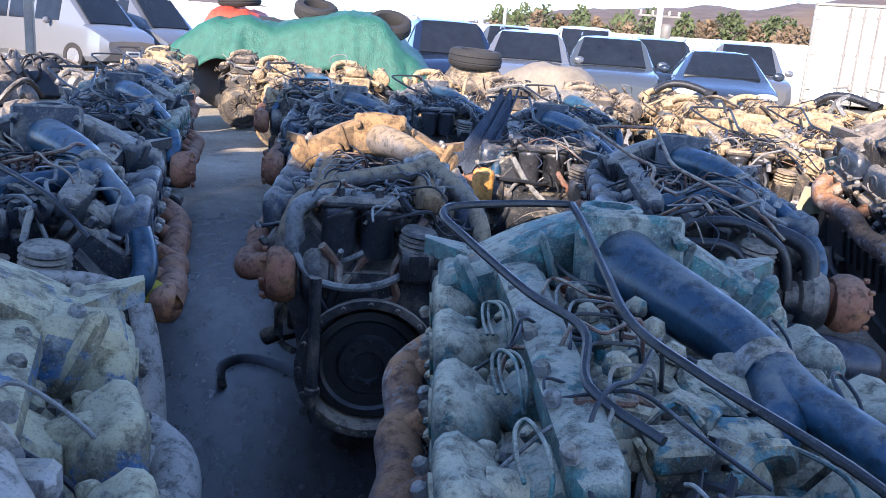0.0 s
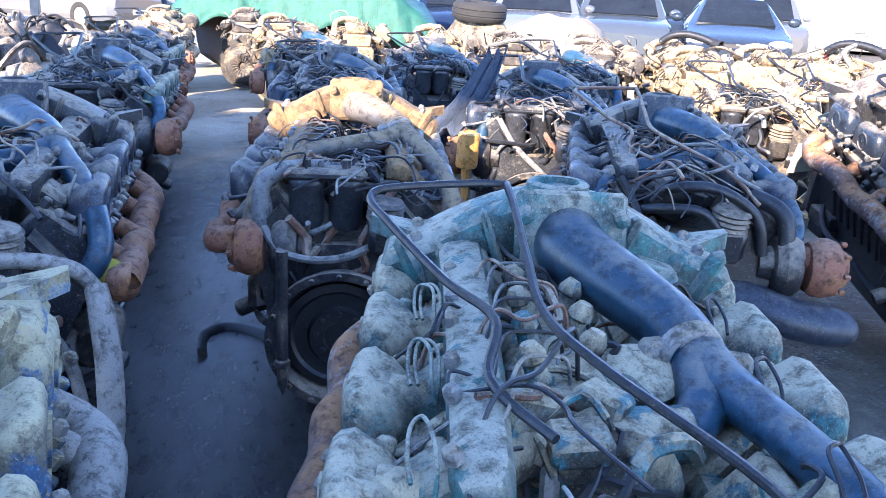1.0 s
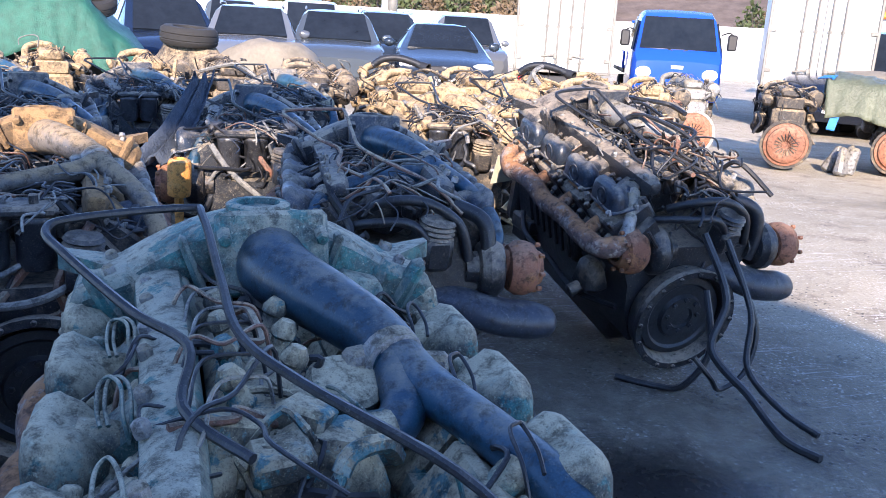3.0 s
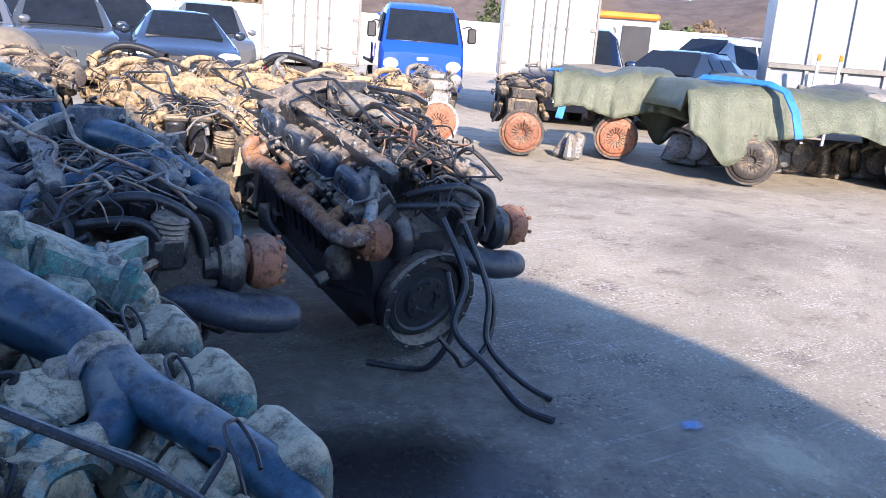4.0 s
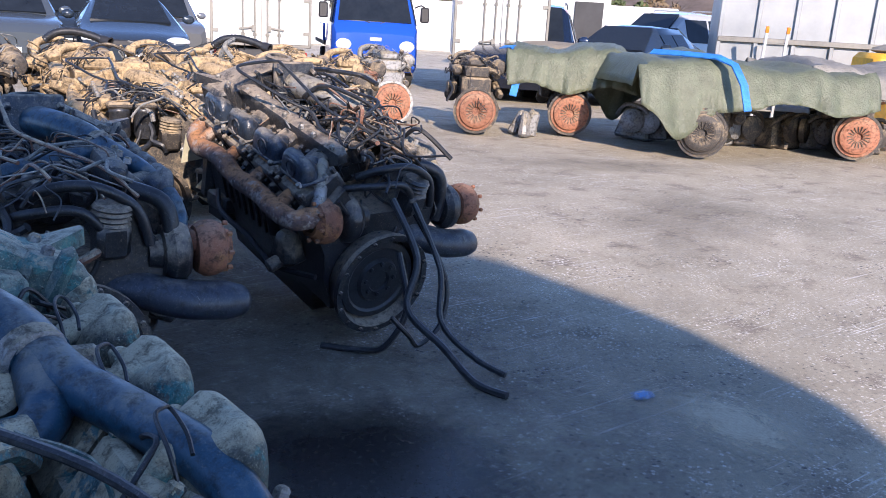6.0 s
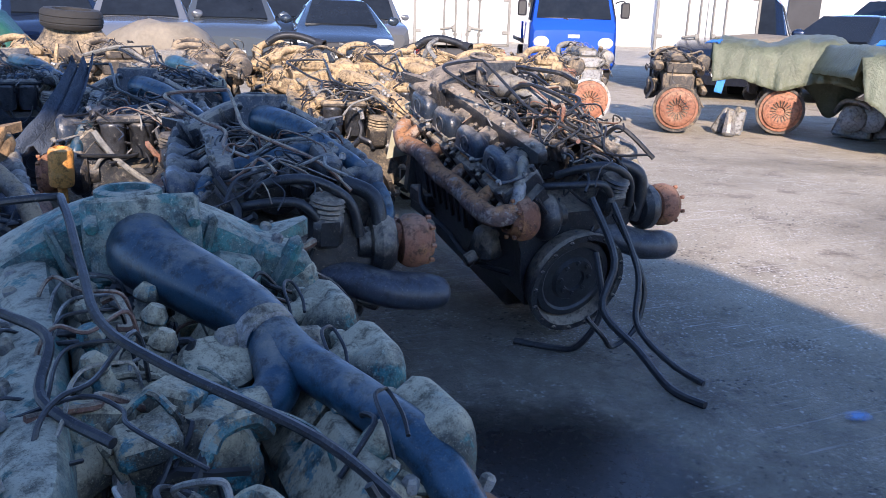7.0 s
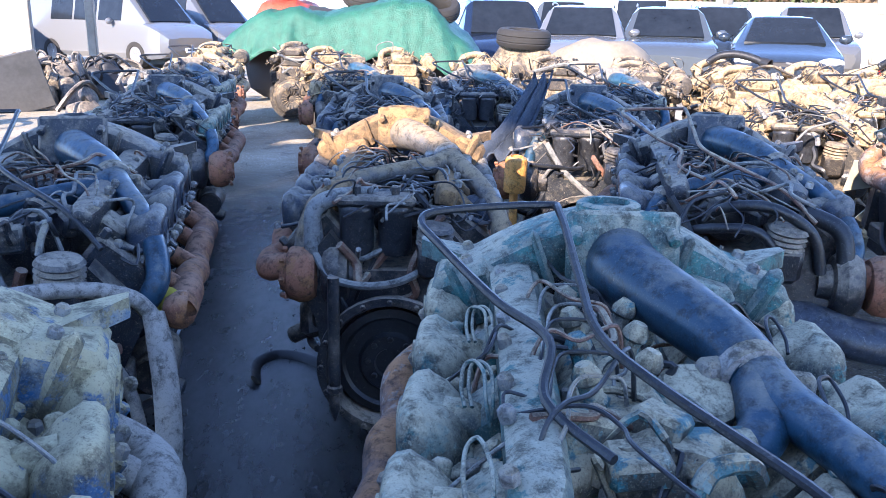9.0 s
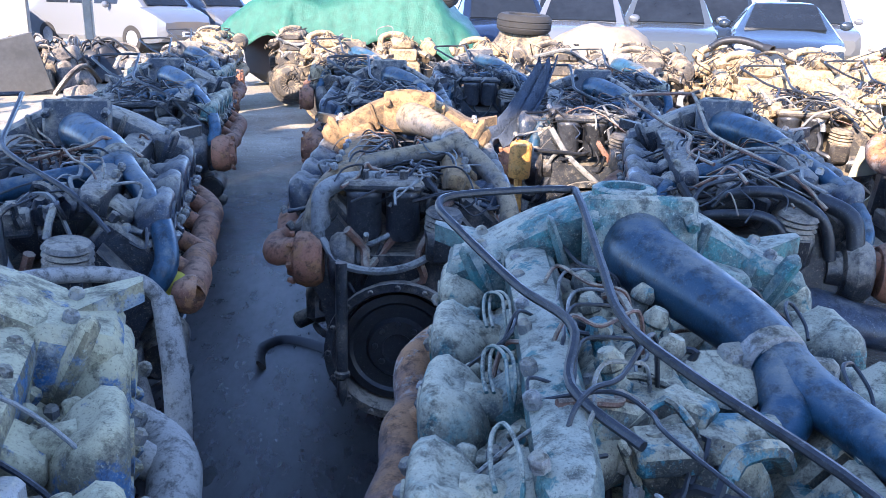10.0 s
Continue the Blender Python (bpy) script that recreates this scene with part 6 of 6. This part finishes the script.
for k in range(14):
    rr = random.Random(700 + k)
    s = Shape()
    s.box((0, 0, 0.22), (rr.uniform(0.4, 0.8), rr.uniform(0.3, 0.5), rr.uniform(0.3, 0.44)), (rr.uniform(-12, 12), rr.uniform(-12, 12), 0), 0.04, rr.uniform(0.5, 0.9))
    s.box((rr.uniform(-0.2, 0.2), 0, 0.46), (0.3, 0.25, 0.22), (rr.uniform(-30, 30), rr.uniform(-20, 20), 0), 0.03, 0.8)
    for j in range(4):
        a = (rr.uniform(-0.35, 0.35), rr.uniform(-0.2, 0.2), 0.35)
        s.tube(bend(rr, a, (rr.uniform(-0.5, 0.5), rr.uniform(-0.4, 0.4), rr.uniform(0.1, 0.5)), -0.25, 0.06), rr.choice((0.012, 0.02, 0.03)), 7, 4)
    s.lathe((rr.uniform(-0.2, 0.2), -0.1, 0.35), (rr.uniform(-1, 1), -1, 0.4), [(0.10, 0), (0.13, 0.02), (0.13, 0.12), (0.06, 0.14)], 14)
    solo("scrap_part", s, rr.choice(("dark", "black", "tandark", "dark")), pose(-6.3 - 0.42 * (k % 5) + rr.uniform(-0.15, 0.15), 11.3 + 0.75 * (k // 5) + rr.uniform(-0.2, 0.2), 0, 0, 0, rr.uniform(0, 360)), "dark greasy engine scrap heaped beside the vans", "scrap part", "loose scrap")

# ---- pieces among the near engines ----
s = Shape()
s.tube([(-0.13, 2.65, 0.012), (-0.35, 2.72, 0.012), (-0.60, 2.90, 0.012), (-0.74, 2.95, 0.012), (-0.80, 2.86, 0.012), (-0.76, 2.70, 0.02)], 0.03, 8, 6, flat=0.3)
solo("drive_belt", s, "belt", Matrix(), "black rubber belt lying on the concrete", "belt")
for k, pts in enumerate((
        [(2.05, 2.62, 0.62), (2.10, 2.50, 0.40), (2.03, 2.45, 0.22), (2.10, 2.30, 0.10), (2.12, 2.12, 0.02), (2.16, 1.98, 0.014)],
        [(2.14, 2.60, 0.60), (2.20, 2.48, 0.35), (2.16, 2.40, 0.16), (2.22, 2.26, 0.05), (2.27, 2.12, 0.016)],
        [(2.08, 2.60, 0.40), (2.06, 2.50, 0.20), (1.98, 2.52, 0.05), (1.92, 2.60, 0.014), (1.80, 2.72, 0.014)],
        [(2.16, 2.62, 0.55), (2.26, 2.52, 0.30), (2.22, 2.48, 0.12), (2.10, 2.46, 0.05), (2.02, 2.42, 0.12), (1.95, 2.44, 0.20)])):
    s = Shape()
    s.tube(pts, (0.015, 0.012, 0.013, 0.010)[k], 8, 6, ribs=1 if k == 1 else 0)
    solo("loose_hose", s, "black", Matrix(), "black rubber hose hanging from the engine to the ground", "hose", "loose hoses")
s = Shape()
s.rod((0.14, 3.80, 0.0), (0.14, 3.80, 0.58), 0.02, 8)
s.lathe((0.14, 3.79, 0.53), (0.05, -0.1, 1), [(0.03, 0), (0.048, 0.006), (0.052, 0.02), (0.052, 0.15), (0.046, 0.165), (0.03, 0.172), (0.028, 0.16)], 20)
solo("air_filter_can", s, "orange", pose(0, 0, 0), "orange rusted round canister wedged between engines", "canister")
s = Shape()
rows = []
for i in range(15):
    t = i / 14
    cx, cy, cz = 0.26 - 0.22 * t, 4.30 - 0.38 * t, 1.02 - 0.06 * math.sin(t * 3) - 0.34 * t
    row = []
    for j in range(9):
        v = j / 8 - 0.5
        row.append((cx + v * (0.10 + 0.10 * t), cy + v * 0.10, cz + 0.035 * math.sin(j * 1.7 + 2 * t) + 0.02 * noise.noise(Vector((t * 4, v * 5, 1)))))
    rows.append(row)
s.loft(rows, closed=False)
ob = solo("cloth", s, "darkcloth", Matrix(), "dark folded cloth hanging over an engine", "cloth", angle=80)
ob.modifiers.new("thickness", "SOLIDIFY").thickness = 0.008
# pale bent pipes at the cream engine, with a yellow end plate
t = thing("bent_pipe", Matrix(), "pale grey bent pipe with a yellow plate", "pipe")
s = Shape()
s.tube([(-0.70, 1.80, 0.61), (-0.675, 1.77, 0.54), (-0.645, 1.72, 0.42), (-0.63, 1.66, 0.28), (-0.66, 1.58, 0.15), (-0.74, 1.54, 0.02)], [0.026, 0.030, 0.031, 0.031, 0.030, 0.030], 14, 5)
part("pipe", s, "creampipe", t)
s = Shape()
s.tube([(-1.02, 1.46, 0.70), (-0.92, 1.60, 0.71), (-0.82, 1.72, 0.69), (-0.74, 1.78, 0.655), (-0.705, 1.81, 0.60)], 0.019, 12, 5)
part("pipe", s, "creampipe", t)
s = Shape()
s.tube([(-0.88, 1.52, 0.60), (-0.80, 1.66, 0.58), (-0.74, 1.72, 0.46), (-0.70, 1.70, 0.32)], 0.015, 10, 4)
part("pipe", s, "creampipe", t)
s = Shape()
s.box((-0.775, 1.70, 0.46), (0.045, 0.012, 0.34), (12, 0, -30), 0.004)
part("strap", s, "creampipe", t)
s = Shape()
s.lathe((-0.705, 1.875, 0.60), (0.2, -1, 0.6), [(0.046, 0), (0.05, 0.006), (0.05, 0.016), (0.025, 0.02)], 18)
part("end_plate", s, "yellow", t, "yellow-painted end plate")

# ---- fence, poles, wires, hills and woods ----
MAT["fence"] = plain("white_site_fence", (0.72, 0.72, 0.70), 0.6, vary=0.08, scale=1, relief=0.02)
for k in range(26):
    a = radians(38 - 4.2 * k)
    s = Shape()
    s.box((0, 0, 1.15), (2.96, 0.05, 2.3), (0, 0, 0), 0.01)
    s.box((-1.45, -0.04, 1.15), (0.06, 0.06, 2.34), (0, 0, 0), 0.006)
    solo("fence_panel", s, "fence", pose(-40 * math.sin(a), 41 * math.cos(a), 0, 0, 0, 38 - 4.2 * k), "white sheet fence panel round the yard", "fence", "fence panels")
MAT["concretepole"] = plain("concrete_pole", (0.50, 0.49, 0.46), 0.8)


def pole(x, y, h, label):
    t = thing("utility_pole", pose(x, y, 0), label, "pole", "utility poles")
    s = Shape()
    s.lathe((0, 0, 0), (0, 0, 1), [(0.17, 0), (0.12, h)], 12)
    part("shaft", s, "concretepole", t)
    for k in range(2):
        s = Shape()
        s.box((0, 0, h - 0.5 - 0.8 * k), (1.8, 0.09, 0.09), (0, 0, 0), 0.01)
        part("cross_arm", s, "galv", t)
        for d in (-0.8, -0.3, 0.4, 0.8):
            s = Shape()
            s.lathe((d, 0, h - 0.45 - 0.8 * k), (0, 0, 1), [(0.04, 0), (0.06, 0.05), (0.04, 0.09), (0.06, 0.13), (0.02, 0.17)], 8)
            part("insulator", s, "boxwhite", t)
    s = Shape()
    s.lathe((0.3, -0.2, h - 2.2), (0, 0, 1), [(0.18, 0), (0.2, 0.05), (0.2, 0.5), (0.12, 0.58)], 12)
    part("transformer", s, "galv", t)


pole(0.95, 46, 6.8, "grey concrete utility pole with cross arms")
pole(3.6, 75, 8.2, "distant concrete utility pole with cross arms")
pole(-19, 58, 7.0, "distant utility pole with cross arm beyond the fence")
pole(28, 30, 9.0, "grey utility pole beside the yard")
pole(8.2, 36, 4.3, "short grey post behind the cars")
for k in range(4):
    s = Shape()
    z = 5.4 + 0.55 * k
    s.tube([(-60, 50 + k, z + 3), (-25, 48, z + 0.2), (0.95, 46, z + 0.3), (24, 52, z - 0.2), (60, 60, z + 2.5)], 0.022, 5, 8)
    solo("overhead_wire", s, "wire", Matrix(), "thin black overhead power wire", "wire", "overhead wires")


def woods_material(name, a, b2, scale):
    m, n, l, b = mat_new(name)
    pos = world_pos(n)
    f = noise_node(n, l, scale, 6, 0.7, pos)
    g = noise_node(n, l, scale * 0.2, 3, 0.6, pos)
    base = mix_col(n, l, ramp(n, l, f, 0.35, 0.65), a, b2)
    base = mix_col(n, l, ramp(n, l, g, 0.5, 0.62, 0, 0.7), base, (0.15, 0.10, 0.055))
    l.new(base, b.inputs["Base Color"])
    b.inputs["Roughness"].default_value = 0.95
    bump(n, l, b, f, 0.8, 0.6)
    return m


MAT["hill"] = woods_material("winter_hill", (0.075, 0.055, 0.042), (0.14, 0.105, 0.085), 0.05)


def ridge(name, dist, height, a0, a1, n, seed, label, base=0.0):
    s = Shape()
    rows = []
    for i in range(n + 1):
        a = radians(a0 + (a1 - a0) * i / n)
        h = height((a0 + (a1 - a0) * i / n)) * (1 + 0.22 * noise.fractal(Vector((i * 0.11, seed, 0)), 0.9, 2.0, 5))
        row = []
        for j in range(7):
            t = j / 6
            d = dist * (1 + 0.45 * t)
            row.append((d * math.sin(a), d * math.cos(a), base + h * math.sin(t * math.pi / 2) * (1 + 0.05 * noise.noise(Vector((i * 0.5, j, seed))))))
        rows.append(row)
    s.loft(rows, closed=False)
    return solo(name, s, "hill", Matrix(), label, "hill", kind="structure", angle=80)


ridge("backdrop", 700, lambda a: 26 + 52 / (1 + math.exp(-(a - 12) / 4.0)) + 8 * math.sin(a * 0.25), -60, 75, 120, 3.3, "brown winter hills on the horizon")

MAT["leafgreen"] = plain("conifer_needles", (0.065, 0.085, 0.03), 0.8, vary=0.4, scale=3)
MAT["leafbrown"] = plain("dry_leaves", (0.15, 0.105, 0.06), 0.8, vary=0.4, scale=3)
MAT["bark"] = plain("bark", (0.10, 0.08, 0.065), 0.9)


def tree(m, seed, green, label):
    rr = random.Random(seed)
    t = thing("tree", m, label, "tree", "trees behind the fence")
    h = rr.uniform(3.4, 5.4)
    s = Shape()
    s.tube([(0, 0, 0), (0.1, 0.05, h * 0.35), (-0.05, 0.1, h * 0.7), (0.05, 0, h * 0.95)], [0.16, 0.12, 0.07, 0.02], 7, 3)
    for k in range(7):
        a, z = rr.uniform(0, 6.28), h * rr.uniform(0.3, 0.8)
        s.tube([(0, 0, z), (0.6 * math.cos(a), 0.6 * math.sin(a), z + 0.4), (1.3 * math.cos(a), 1.3 * math.sin(a), z + 0.9)], [0.05, 0.03, 0.01], 5, 2)
    part("trunk", s, "bark", t)
    s = Shape()
    for k in range(260 if green else 200):
        z = rr.uniform(0.28, 1.02)
        rad = (1.5 if not green else 1.7) * (math.sin(min(1, (1.05 - z) * 1.5) * 1.5) + 0.15) * rr.uniform(0.3, 1.0)
        a = rr.uniform(0, 6.28)
        c = Vector((rad * math.cos(a), rad * math.sin(a), z * h + rr.uniform(-0.2, 0.2)))
        r = rr.uniform(0.12, 0.28)
        u = Vector((rr.uniform(-1, 1), rr.uniform(-1, 1), rr.uniform(-1, 1))).normalized()
        w = u.orthogonal().normalized()
        q = u.cross(w)
        s.add([c + u * r, c + w * r * 0.7, c - u * r, c - w * r * 0.7, c + q * r * 0.3], [(0, 1, 4), (1, 2, 4), (2, 3, 4), (3, 0, 4), (0, 3, 2, 1)])
    part("crown", s, "leafgreen" if green else "leafbrown", t)
    return t


protos = [tree(pose(9 + 3 * k, 78, 0.0, 0, 0, 40 * k), 400 + k, k % 2 == 0, "green conifer on the slope behind the fence" if k % 2 == 0 else "brown winter tree on the slope behind the fence") for k in range(6)]
rr = random.Random(77)
for k in range(260):
    a = radians(rr.uniform(2, 23)) if k < 220 else radians(rr.uniform(36, 52))
    d = rr.uniform(72, 105)
    copy_thing(protos[rr.choice((0, 1, 2, 3, 4, 5, 0, 2, 1, 3))], pose(d * math.sin(a), d * math.cos(a), 0, 0, 0, rr.uniform(0, 360)))
for k in range(24):
    a = radians(rr.uniform(-22, 2))
    d = rr.uniform(150, 190)
    copy_thing(protos[rr.choice((1, 3, 5))], pose(d * math.sin(a), d * math.cos(a), 0, 0, 0, rr.uniform(0, 360)))
